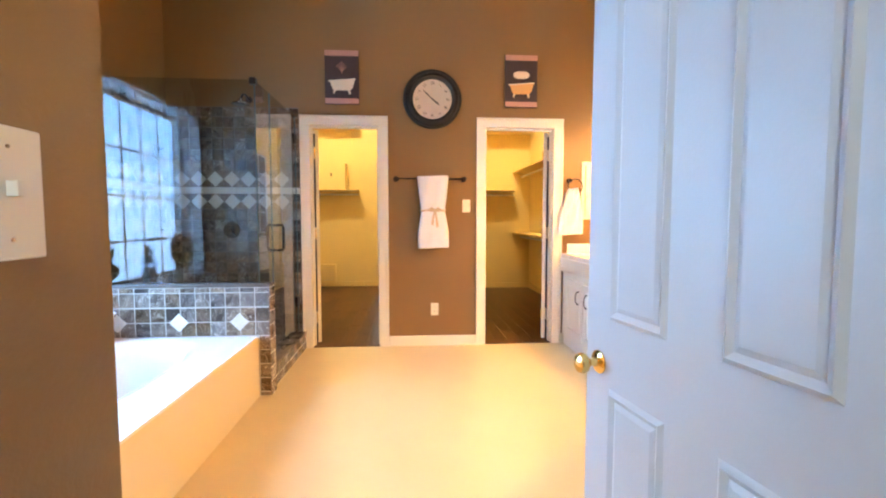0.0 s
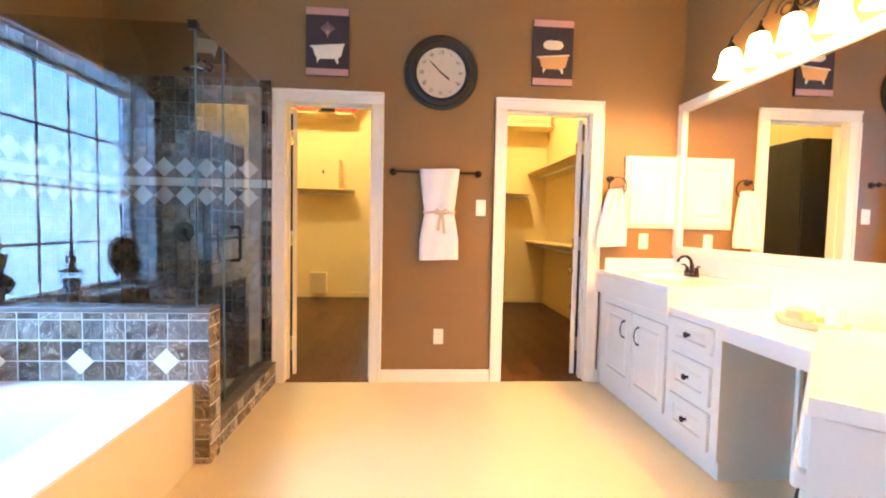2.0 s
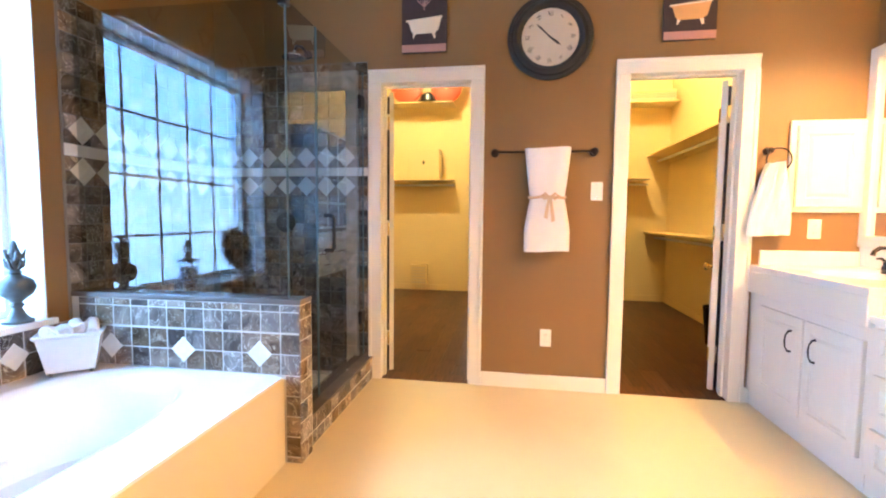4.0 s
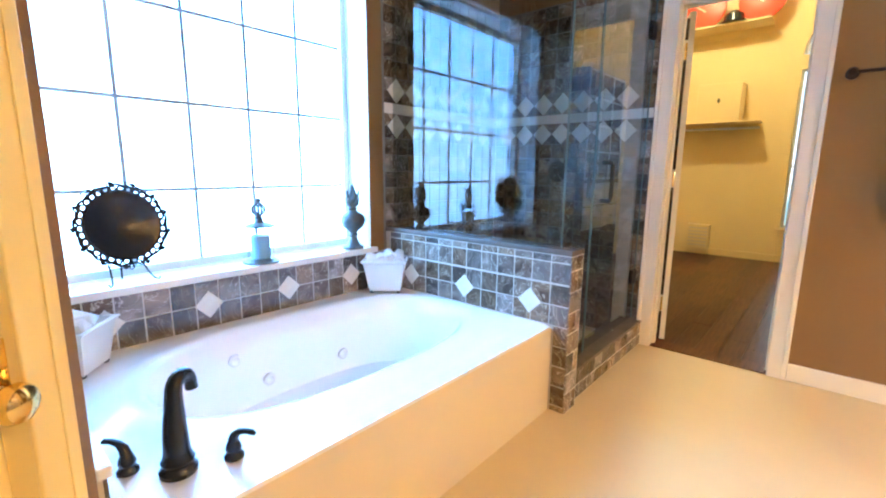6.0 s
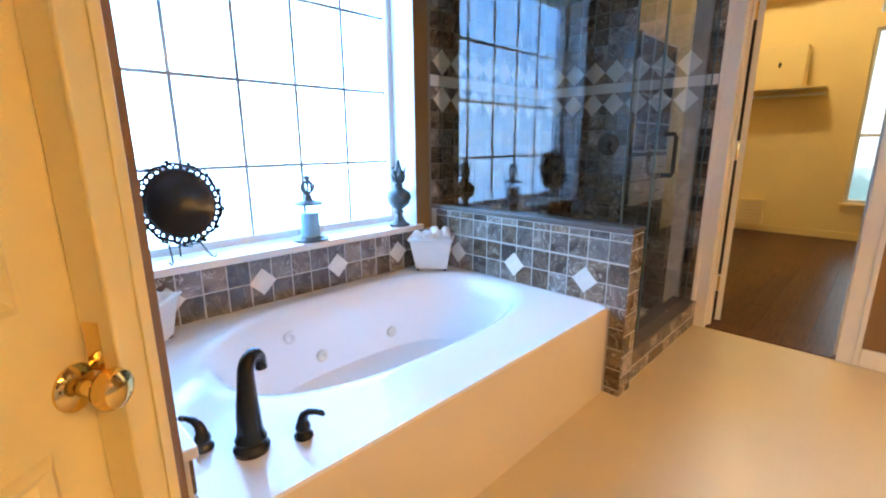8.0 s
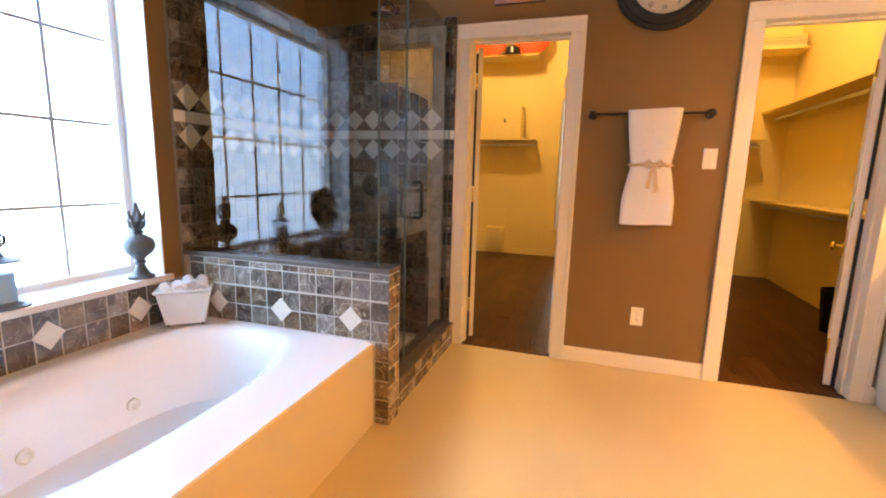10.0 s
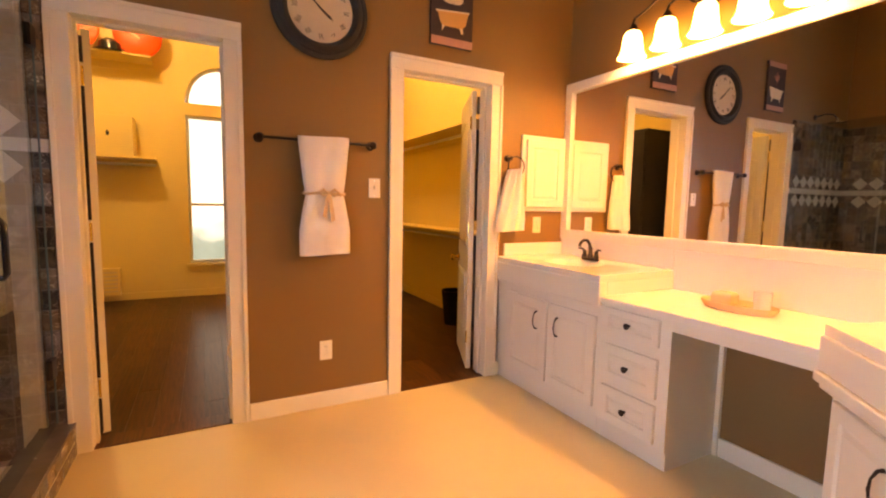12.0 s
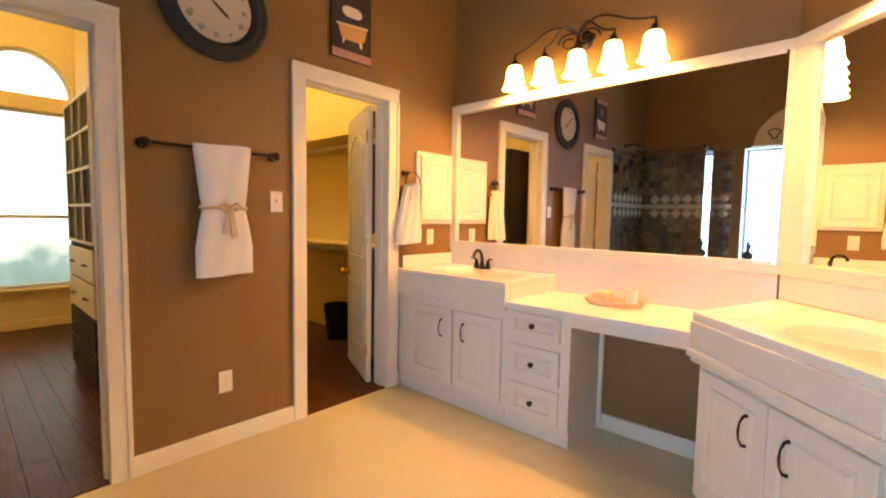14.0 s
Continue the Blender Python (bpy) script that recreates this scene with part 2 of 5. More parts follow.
LEAD = mat("grey_muntin", (0.52, 0.54, 0.56), 0.4, var=0.05)
# the dark tint stands in for the dimness of the shower behind
GLASS = mat_glass("shade_tinted_shower_glass", (0.56, 0.62, 0.64), 1.52, 0.8, 2)
PANE = mat_glass("window_glass", (0.97, 0.98, 0.99), 1.45)
SHADE = mat("frosted_white_shade", (0.9, 0.85, 0.75), 0.5, emit=((1.0, 0.62, 0.24), 13.0))
MIRROR = mat("mirror_silver", (0.9, 0.9, 0.88), 0.0, metal=1.0, var=0.0)
MIRROR.node_tree.nodes["Principled BSDF"].inputs["Roughness"].default_value = 0.0
for l in list(MIRROR.node_tree.links):
    if l.to_socket.name == "Roughness":
        MIRROR.node_tree.links.remove(l)
DAY = mat_glow("bright_day", [(0.0, (0.27, 0.50, 0.90)), (0.35, (0.32, 0.55, 0.92)), (0.6, (0.27, 0.52, 0.95)), (1.0, (0.21, 0.47, 0.97))], WINDOW_GLOW, 0.5, 2.4, 0.04)
GARDEN = mat_glow("garden_view", [(0.0, (0.05, 0.08, 0.07)), (0.3, (0.16, 0.26, 0.27)), (0.45, (0.62, 0.68, 0.70)), (0.75, (0.72, 0.78, 0.84)), (0.9, (0.45, 0.62, 0.66)), (1.0, (0.75, 0.85, 0.95))], 3.0, 0.2, 3.0, 0.35)

# ---- mesh helpers ----


def box(bm, x0, x1, y0, y1, z0, z1, m=None):
    vs = [Vector((x, y, z)) for x in (x0, x1) for y in (y0, y1) for z in (z0, z1)]
    if m is not None:
        vs = [m @ v for v in vs]
    v = [bm.verts.new(p) for p in vs]
    for q in ((0, 1, 3, 2), (4, 6, 7, 5), (0, 4, 5, 1), (2, 3, 7, 6), (0, 2, 6, 4), (1, 5, 7, 3)):
        bm.faces.new([v[i] for i in q])


def bbox(x0, x1, y0, y1, z0, z1, bev=0.0, seg=2):
    bm = bmesh.new()
    box(bm, x0, x1, y0, y1, z0, z1)
    if bev:
        bmesh.ops.bevel(bm, geom=list(bm.edges), offset=bev, segments=seg, affect="EDGES", profile=0.5)
    return bm


def lathe(bm, profile, n=24, m=None, sx=1.0, sy=1.0):
    """Turn (radius, height) pairs round z."""
    m = m or Matrix()
    rings = []
    for r, z in profile:
        if r < 1e-5:
            rings.append([bm.verts.new(m @ Vector((0, 0, z)))])
        else:
            rings.append([bm.verts.new(m @ Vector((r * sx * math.cos(2 * math.pi * i / n), r * sy * math.sin(2 * math.pi * i / n), z))) for i in range(n)])
    for a, b in zip(rings, rings[1:]):
        for i in range(n):
            j = (i + 1) % n
            q = [a[i % len(a)], a[j % len(a)], b[j % len(b)], b[i % len(b)]]
            q = list(dict.fromkeys(q))
            if len(q) > 2:
                bm.faces.new(q)
    for r in (rings[0], rings[-1]):
        if len(r) > 2:
            bm.faces.new(r)


def tube(bm, pts, r, n=10, close=False):
    """A round bar along points; r is one radius or one for each point."""
    pts = [Vector(p) for p in pts]
    rs = r if isinstance(r, (list, tuple)) else [r] * len(pts)
    rings = []
    up = None
    for i, p in enumerate(pts):
        if close:
            d = pts[(i + 1) % len(pts)] - pts[i - 1]
        else:
            d = pts[min(i + 1, len(pts) - 1)] - pts[max(i - 1, 0)]
        d.normalize()
        if up is None:
            up = Vector((0, 0, 1)) if abs(d.z) < 0.9 else Vector((1, 0, 0))
        a = d.cross(up).normalized()
        b = a.cross(d).normalized()
        up = b
        rings.append([bm.verts.new(p + (a * math.cos(2 * math.pi * k / n) + b * math.sin(2 * math.pi * k / n)) * rs[i]) for k in range(n)])
    pairs = list(zip(rings, rings[1:])) + ([(rings[-1], rings[0])] if close else [])
    for a, b in pairs:
        for k in range(n):
            j = (k + 1) % n
            bm.faces.new([a[k], a[j], b[j], b[k]])
    if not close:
        bm.faces.new(rings[0])
        bm.faces.new(rings[-1])


def arc(cx, cz, r, a0, a1, n=12):
    return [(cx + r * math.cos(radians(a0 + (a1 - a0) * i / n)), cz + r * math.sin(radians(a0 + (a1 - a0) * i / n))) for i in range(n + 1)]


def prism(bm, outline, d0, d1, plane="xz"):
    """Push an outline from depth d0 to d1 along the axis that the plane leaves out."""
    def P(a, b, d):
        return Vector((a, d, b)) if plane == "xz" else Vector((d, a, b)) if plane == "yz" else Vector((a, b, d))
    A = [bm.verts.new(P(a, b, d0)) for a, b in outline]
    B = [bm.verts.new(P(a, b, d1)) for a, b in outline]
    n = len(outline)
    for i in range(n):
        bm.faces.new([A[i], A[(i + 1) % n], B[(i + 1) % n], B[i]])
    bm.faces.new(A)
    bm.faces.new(B)


def mesh(name, bm, material, smooth=False):
    bmesh.ops.recalc_face_normals(bm, faces=bm.faces)
    me = bpy.data.meshes.new(name)
    bm.to_mesh(me)
    bm.free()
    me.materials.append(material)
    if smooth:
        me.polygons.foreach_set("use_smooth", [True] * len(me.polygons))
        me.set_sharp_from_angle(angle=radians(40))
    return me


def part(name, bm, material, parent=None, label="", smooth=False):
    ob = new(name, mesh(name, bm, material, smooth))
    ob.parent = parent
    return tagged(ob, label)


def thing(name, m, label, category, group=""):
    ob = new(name)
    ob.empty_display_size = 0.1
    ob.matrix_basis = m
    return tagged(ob, label, category, group)


def wall(name, plane, a0, a1, z0, z1, d0, d1, holes, material, label, group=""):
    """A thick wall with rectangular openings. plane xz or yz; holes as (a0, a1, z0, z1)."""
    xs = sorted({a0, a1, *[h[0] for h in holes], *[h[1] for h in holes]})
    zs = sorted({z0, z1, *[h[2] for h in holes], *[h[3] for h in holes]})
    bm = bmesh.new()

    def solid(i, j):
        if not (0 <= i < len(xs) - 1 and 0 <= j < len(zs) - 1):
            return False
        cx, cz = (xs[i] + xs[i + 1]) / 2, (zs[j] + zs[j + 1]) / 2
        return not any(h[0] < cx < h[1] and h[2] < cz < h[3] for h in holes)

    def P(a, z, d):
        return Vector((a, d, z)) if plane == "xz" else Vector((d, a, z))
    cache = {}

    def V(a, z, d):
        k = (a, z, d)
        if k not in cache:
            cache[k] = bm.verts.new(P(a, z, d))
        return cache[k]
    for i in range(len(xs) - 1):
        for j in range(len(zs) - 1):
            if not solid(i, j):
                continue
            l, r, b, t = xs[i], xs[i + 1], zs[j], zs[j + 1]
            for d in (d0, d1):
                bm.faces.new([V(l, b, d), V(r, b, d), V(r, t, d), V(l, t, d)])
            for ok, (p, q) in ((solid(i - 1, j), ((l, b), (l, t))), (solid(i + 1, j), ((r, b), (r, t))), (solid(i, j - 1), ((l, b), (r, b))), (solid(i, j + 1), ((l, t), (r, t)))):
                if not ok:
                    bm.faces.new([V(*p, d0), V(*q, d0), V(*q, d1), V(*p, d1)])
    ob = part(name, bm, material, None, label)
    return tagged(ob, category="wall", kind="structure")


def structure(name, bm, material, label, category, smooth=False):
    ob = part(name, bm, material, None, label, smooth)
    return tagged(ob, category=category, kind="structure")


# ---- plan ----
XL, XR = -2.33, 1.84          # window wall, mirror wall
H = 3.70                      # ceiling
D1 = (-1.10, -0.49)           # door openings in the far wall
D2 = (0.50, 1.14)
DH = 2.03
FY = -2.185                    # where the mirror wall folds to 45 degrees
TUB_X, TUB_Y0, TUB_Y1, TUB_Z = -1.217, -2.79, -1.135, 0.41
HW_X, HW_Y0, HW_Y1, HW_Z = -1.137, -1.135, -1.02, 0.755
SILL_Z = 0.64
TX, TY = -1.217, -2.79         # corner of the wall with the toilet door

structure("floor", bbox(XL - 0.2, XR + 0.2, -9.0, 0.12, -0.06, 0.0), FLOOR, "cream vinyl bathroom floor", "floor")
structure("floor", bbox(-3.4, 2.4, 0.12, 4.2, -0.06, -0.012), WOOD, "subfloor of dark wood closet floor", "floor")
structure("ceiling", bbox(-3.5, 2.5, -9.0, 4.3, H, H + 0.05), CEIL, "off-white ceiling", "ceiling")

north = wall("wall_north", "xz", XL - 0.14, XR + 0.14, 0, H, 0.0, 0.12, [(D1[0] - 0.02, D1[1] + 0.02, -0.01 + 0.01, DH + 0.02), (D2[0] - 0.02, D2[1] + 0.02, 0.0, DH + 0.02)], PAINT, "brown painted wall with two closet doorways")
WIN = (-2.76, -1.245, SILL_Z, 2.185)
west = wall("wall_west", "yz", -9.0, 0.0, 0, H, XL - 0.26, XL, [WIN], PAINT, "brown painted wall with the tub window")
wall("wall_east", "yz", FY, 0.0, 0, H, XR, XR + 0.14, [], PAINT, "brown painted wall behind the long mirror")
M2 = Matrix.Translation((XR, FY, 0)) @ Matrix.Rotation(radians(-135), 4, "Z")   # local x runs along the folded wall, local y into it


def moved(ob, m):
    ob.matrix_basis = m
    return ob


bm = bmesh.new()
box(bm, 0, 2.0, 0, 0.14, 0, H)
moved(structure("wall_southeast", bm, PAINT, "brown painted angled wall behind the second mirror", "wall"), M2)
EX, EY = -0.66, -3.455        # where the slanting toilet wall meets the entry wall
SLANT = math.hypot(TX - EX, TY - EY)
MT = Matrix.Translation((EX, EY, 0)) @ Matrix.Rotation(math.atan2(TY - EY, TX - EX), 4, "Z")    # local x towards the tub, local y into the wall
structure("wall_toilet", bbox(XL, TX - 0.001, TY - 0.1, TY, 0, H), PAINT, "brown wall at the tap end of the tub", "wall")
for a, b, c, w in ((0.0, 0.206, 0.0, "beside"), (SLANT - 0.075, SLANT, 0.0, "beside"), (0.206, SLANT - 0.075, 2.05, "above")):
    moved(structure("wall_toilet", bbox(a, b, 0.0, 0.10, c, H), PAINT, "brown slanting wall %s the toilet door" % w, "wall"), MT)
structure("wall_entry", bbox(-1.32, -0.66, -8.9, -3.455, 0, H), PAINT, "brown painted wall beside the entrance, with the light switch", "wall")
structure("wall_entry", bbox(0.46, 0.6, -8.9, -3.72, 0, H), PAINT, "brown painted wall on the hinge side of the entrance", "wall")
# added out of view to keep the lamp behind it off the upper walls
structure("wall_entry", bbox(-0.66, 0.46, -3.72, -3.58, 2.08, H), PAINT, "unseen wall above the entrance, added to keep hall light low", "wall")
structure("wall_south", bbox(-1.4, 0.6, -9.0, -8.9, 0, H), PAINT, "plain wall behind the entrance", "wall")


def arch_corners(name, plane, a0, a1, z0, z1, d0, d1, material, label):
    """Fills a rectangular opening down to a half-ellipse arch."""
    c, r = (a0 + a1) / 2, (a1 - a0) / 2
    for side in (-1, 1):
        pts = [(c + side * r * math.cos(radians(a)), z0 + (z1 - z0) * math.sin(radians(a))) for a in range(0, 91, 6)]
        bm = bmesh.new()
        prism(bm, [(c + side * (r + 0.002), z0), (c + side * (r + 0.002), z1 + 0.002), (c, z1 + 0.002)] + pts[::-1], d0, d1, plane)
        structure(name, bm, material, label, "wall")


# closets
CY = 3.9
wall("wall_closet_far", "xz", -3.4, 0.04, 0, H, CY, CY + 0.12, [(-0.78, 0.02, 0.42, 2.27), (-0.78, 0.02, 2.42, 2.88)], CREAM, "cream closet wall with a tall window and an arched light")
structure("wall_closet_side", bbox(-3.5, -3.4, 0.12, CY, 0, H), CREAM, "cream closet side wall", "wall")
structure("wall_closet_partition", bbox(0.04, 0.14, 0.12, CY, 0, H), CREAM, "cream wall between the closets", "wall")
structure("wall_closet_side", bbox(1.88, 1.98, 0.12, CY, 0, H), CREAM, "cream closet side wall", "wall")
structure("wall_closet_far", bbox(0.14, 1.88, 3.56, 3.66, 0, H), CREAM, "cream closet back wall", "wall")
for x0, x1 in ((-3.4, D1[0] - 0.02), (D1[1] + 0.02, 0.04), (0.14, D2[0] - 0.02), (D2[1] + 0.02, 1.88)):
    structure("wall_closet_near", bbox(x0, x1, 0.12, 0.13, 0, H), CREAM, "cream inner face of the closet wall", "wall")

arch_corners("wall_closet_arch", "xz", -0.78, 0.02, 2.42, 2.88, CY + 0.003, CY + 0.117, CREAM, "cream wall corner above the arched closet light")

# ---- daylight backdrops ----
tagged(part("backdrop", bbox(XL - 1.2, XL - 1.19, -9.0, 4.0, -0.2, 3.9), DAY, None, "white bright overcast daylight outside the tub window"), category="backdrop", kind="structure")
tagged(part("backdrop", bbox(-2.6, 1.6, CY + 1.3, CY + 1.31, -0.3, 3.8), GARDEN, None, "bright garden seen through the closet window"), category="backdrop", kind="structure")

# ---- trim ----


def casing(parent, a0, a1, top, y, w=0.088, t=0.018, inner=1):
    """Flat moulded casing round an opening in a wall that faces -y."""
    for x0, x1 in ((a0 - w, a0), (a1, a1 + w)):
        bm = bbox(x0, x1, y - t, y, 0.0, top, 0.004)
        part("casing_leg", bm, TRIM, parent)
        e = x0 if x0 < a0 else x1
        s = 1 if x0 < a0 else -1
        part("casing_band", bbox(min(e, e + s * 0.022), max(e, e + s * 0.022), y - t - 0.008, y - t + 0.001, 0.001, top, 0.003), TRIM, parent)
    part("casing_head", bbox(a0 - w, a1 + w, y - t - 0.001, y, top, top + w, 0.004), TRIM, parent)
    part("casing_band", bbox(a0 - w, a1 + w, y - t - 0.009, y - t, top + w - 0.022, top + w, 0.003), TRIM, parent)


def doorway(name, a0, a1, hinge_x, s):
    e = tagged(new(name), "white painted doorway with moulded casing, opening into a closet", "doorway", kind="structure")
    for x0, x1 in ((a0 - 0.02, a0), (a1, a1 + 0.02)):
        part("jamb", bbox(x0, x1, -0.004, 0.135, 0.0, DH, 0.0), TRIM, e)
    part("head_jamb", bbox(a0 - 0.02, a1 + 0.02, -0.004, 0.135, DH, DH + 0.02), TRIM, e)
    for x0, x1 in ((a0, a0 + 0.012), (a1 - 0.012, a1)):
        part("door_stop", bbox(x0, x1, 0.05, 0.085, 0.0, DH - 0.012), TRIM, e)
    part("door_stop", bbox(a0, a1, 0.05, 0.085, DH - 0.012, DH), TRIM, e)
    part("threshold", bbox(a0, a1, 0.0, 0.13, -0.005, 0.006, 0.002), WOOD, e, "dark wood threshold strip")
    casing(e, a0, a1, DH, 0.0)
    # dark strips paint the shade of the open gap between the hinges
    for z0, z1 in ((0.02, 0.20), (0.31, 1.0), (1.11, 1.75), (1.86, 1.98)):
        part("hinge_gap_shade", bbox(*sorted((hinge_x + s * 0.001, hinge_x + s * 0.016)), 0.1355, 0.146, z0, z1, 0.002), BLACKWOOD, e, "dark strip standing in for the shade of the hinge gap")
    return e


doorway("door_frame", *D1, D1[0], 1)
doorway("door_frame", *D2, D2[1], -1)


def baseboard(x0, x1, y0, y1):
    structure("baseboard", bbox(x0, x1, y0, y1, 0, 0.095, 0.004), TRIM, "cream white baseboard", "baseboard")


baseboard(D1[1] + 0.089, D2[0] - 0.089, -0.016, 0.0)
baseboard(D2[1] + 0.089, 1.27, -0.016, 0.0)
baseboard(1.624, 1.64, -1.98, -1.386)
structure("trim", bbox(1.618, 1.64, -1.385, -1.362, 0, 0.72, 0.002), TRIM, "white corner strip in the knee space", "trim")
for x0, x1, y0, y1 in ((-3.4, 0.04, CY - 0.016, CY), (0.14, 1.88, 3.544, 3.56), (0.024, 0.04, 0.14, CY - 0.02), (1.864, 1.88, 0.14, 3.54), (0.14, 0.156, 0.14, 3.54)):
    structure("baseboard", bbox(x0, x1, y0, y1, -0.012, 0.085, 0.004), CREAM, "cream closet baseboard", "baseboard")

# ---- doors ----


def panel_door(w, h, material, m, label, backset=0.065, cols=2, knob_side=1, knob_faces=(-1, 1), rows=((0.22, 0.72), (0.91, 1.86)), arched=True, knob_z=0.78):
    """A moulded panel door. Local x runs from the hinge, y through its thickness."""
    d = thing("door", m, label, "door")
    t = 0.035
    bm = bbox(0, w, -t / 2, t / 2, 0.008, h, 0.002)
    body = part("door_leaf", bm, material, d)
    st = 0.115 if w > 0.7 else 0.09
    mid = 0.15 if w > 0.7 else st
    pw = (w - 2 * st - mid * (cols - 1)) / cols
    for s in (-1, 1):
        for c in range(cols):
            x0 = st + c * (pw + mid)
            for k, (z0, z1) in enumerate(rows):
                def outline(g):
                    o = [(x0 + g, z0 + g), (x0 + pw - g, z0 + g)]
                    if arched and k == len(rows) - 1:
                        rise = 0.09
                        for i in range(9):
                            f = i / 8
                            x = x0 + pw - g - (pw - 2 * g) * f
                            full = 0.5 - 0.5 * math.cos(math.pi * (f if c == 1 else 1 - f)) if cols == 2 else math.sin(math.pi * f)
                            o.append((x, z1 - rise - g + rise * (full if cols == 2 else full)))
                    else:
                        o += [(x0 + pw - g, z1 - g), (x0 + g, z1 - g)]
                    return o
                bm = bmesh.new()
                a, b = outline(0.0), outline(0.012)
                cpts = outline(0.04)
                ys = s * t / 2
                loops = [[bm.verts.new((x, ys + s * dy, z)) for x, z in o] for o, dy in ((a, 0.0), (b, 0.009), (outline(0.026), 0.0005), (cpts, 0.006))]
                for p, q in zip(loops, loops[1:]):
                    for i in range(len(p)):
                        bm.faces.new([p[i], p[(i + 1) % len(p)], q[(i + 1) % len(p)], q[i]])
                bm.faces.new(loops[-1])
                part("door_panel", bm, material, d)
    kx = w - backset
    for s in knob_faces:
        k = Matrix.Translation((kx, s * t / 2, knob_z)) @ Matrix.Rotation(radians(-90 * s), 4, "X")
        bm = bmesh.new()
        lathe(bm, [(0.0, 0.0), (0.033, 0.0), (0.033, 0.004), (0.026, 0.009), (0.012, 0.012), (0.010, 0.03), (0.016, 0.036), (0.026, 0.044), (0.029, 0.055), (0.025, 0.066), (0.014, 0.072), (0.0, 0.073)], 24, k)
        part("knob", bm, BRASS, d, "polished brass knob", smooth=True)
    part("latch_plate", bbox(w - 0.0005, w + 0.0015, -0.012, 0.012, knob_z - 0.055, knob_z + 0.065, 0.0), BRASS, d, "brass latch plate")
    for z in (0.25, 1.05, 1.80):
        bm = bmesh.new()
        tube(bm, [(-0.004, 0.02, z - 0.045), (-0.004, 0.02, z + 0.045)], 0.006, 8)
        part("hinge", bm, BRASS, d, "brass hinge")
    return d


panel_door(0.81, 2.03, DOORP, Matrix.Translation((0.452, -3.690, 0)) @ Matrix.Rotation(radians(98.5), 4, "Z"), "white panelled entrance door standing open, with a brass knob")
panel_door(0.605, 2.02, TRIM, Matrix.Translation((D1[0] + 0.026, 0.160, 0)) @ Matrix.Rotation(radians(110), 4, "Z"), "white closet door standing open into the closet", cols=1, knob_faces=(1,))
panel_door(0.63, 2.02, TRIM, Matrix.Translation((D2[1] - 0.030, 0.160, 0)) @ Matrix.Rotation(radians(66.5), 4, "Z"), "white closet door standing open into the closet", cols=1)
panel_door(0.577, 2.03, LAMPLIT_CREAM, MT @ Matrix.Translation((0.212, 0.0605, 0)), backset=0.042, knob_z=0.785, label="cream painted panel door, shut, with a polished brass knob", cols=1, knob_faces=(-1,))
e = tagged(new("door_frame"), "cream painted casing of the toilet door", "doorway", kind="structure")
e.matrix_basis = MT
for a, b, k in ((SLANT - 0.100, SLANT - 0.033, 1), (0.140, 0.203, -1)):
    part("casing_leg", bbox(a, b, -0.009, 0, 0, 2.05, 0.003), LAMPLIT_CREAM, e)
    o = b - 0.022 if k > 0 else a + 0.004
    part("casing_band", bbox(o, o + 0.022, -0.013, -0.0092, 0, 2.05, 0.0015), LAMPLIT_CREAM, e)
part("casing_head", bbox(0.140, SLANT - 0.033, -0.010, 0, 2.051, 2.125, 0.004), LAMPLIT_CREAM, e)
part("jamb", bbox(SLANT - 0.098, SLANT - 0.0755, 0.0005, 0.041, 0, 2.05), LAMPLIT_CREAM, e)
part("jamb", bbox(0.2065, 0.217, 0.0005, 0.041, 0, 2.05), LAMPLIT_CREAM, e)
part("strike_plate", bbox(SLANT - 0.1, SLANT - 0.0985, 0.014, 0.036, 0.80, 0.87, 0.0), BRASS, e, "brass strike plate")

# ---- tub window ----
WX = XL - 0.20
win = tagged(new("window_1"), "white window of many small panes over the tub", "window", kind="structure")
y0, y1, z0, z1 = WIN


def frame_rect(parent, y0, y1, z0, z1, x0, x1, w):
    for a, b, c, d in ((y0, y1, z0, z0 + w), (y0, y1, z1 - w, z1), (y0, y0 + w, z0 + w, z1 - w), (y1 - w, y1, z0 + w, z1 - w)):
        part("window_frame", bbox(x0, x1, a, b, c, d, 0.003), VINYL, parent)


frame_rect(win, y0, y1, z0 + 0.012, z1, WX - 0.035, WX + 0.015, 0.035)
fy0, fy1, fz0, fz1 = y0 + 0.035, y1 - 0.045, z0 + 0.03, z1 - 0.035
YS = [fy0, -2.64, -2.37, -2.10, -1.828, -1.555, fy1]
NY, NZ = 6, 4
for i in range(1, NY):
    y = YS[i]
    part("muntin", bbox(WX - 0.008, WX - 0.001, y - 0.008, y + 0.008, fz0, fz1, 0.002), LEAD, win)
ZS = [fz0, 1.003, 1.378, 1.76, fz1]
for j in range(1, NZ):
    z = ZS[j]
    part("muntin", bbox(WX - 0.010, WX + 0.001, fy0, fy1, z - 0.008, z + 0.008, 0.002), LEAD, win)
for i in range(NY):
    for j in range(NZ):
        a, a2 = YS[i], YS[i + 1]
        c, c2 = ZS[j], ZS[j + 1]
        p = part("pane", bbox(WX - 0.006, WX - 0.004, a, a2, c, c2), PANE, win)
        p.visible_shadow = False
part("window_sill", bbox(XL - 0.185, XL + 0.028, y0 - 0.03, y1 + 0.03, SILL_Z - 0.02, SILL_Z + 0.012, 0.006), COUNTER, win, "cream stone sill")
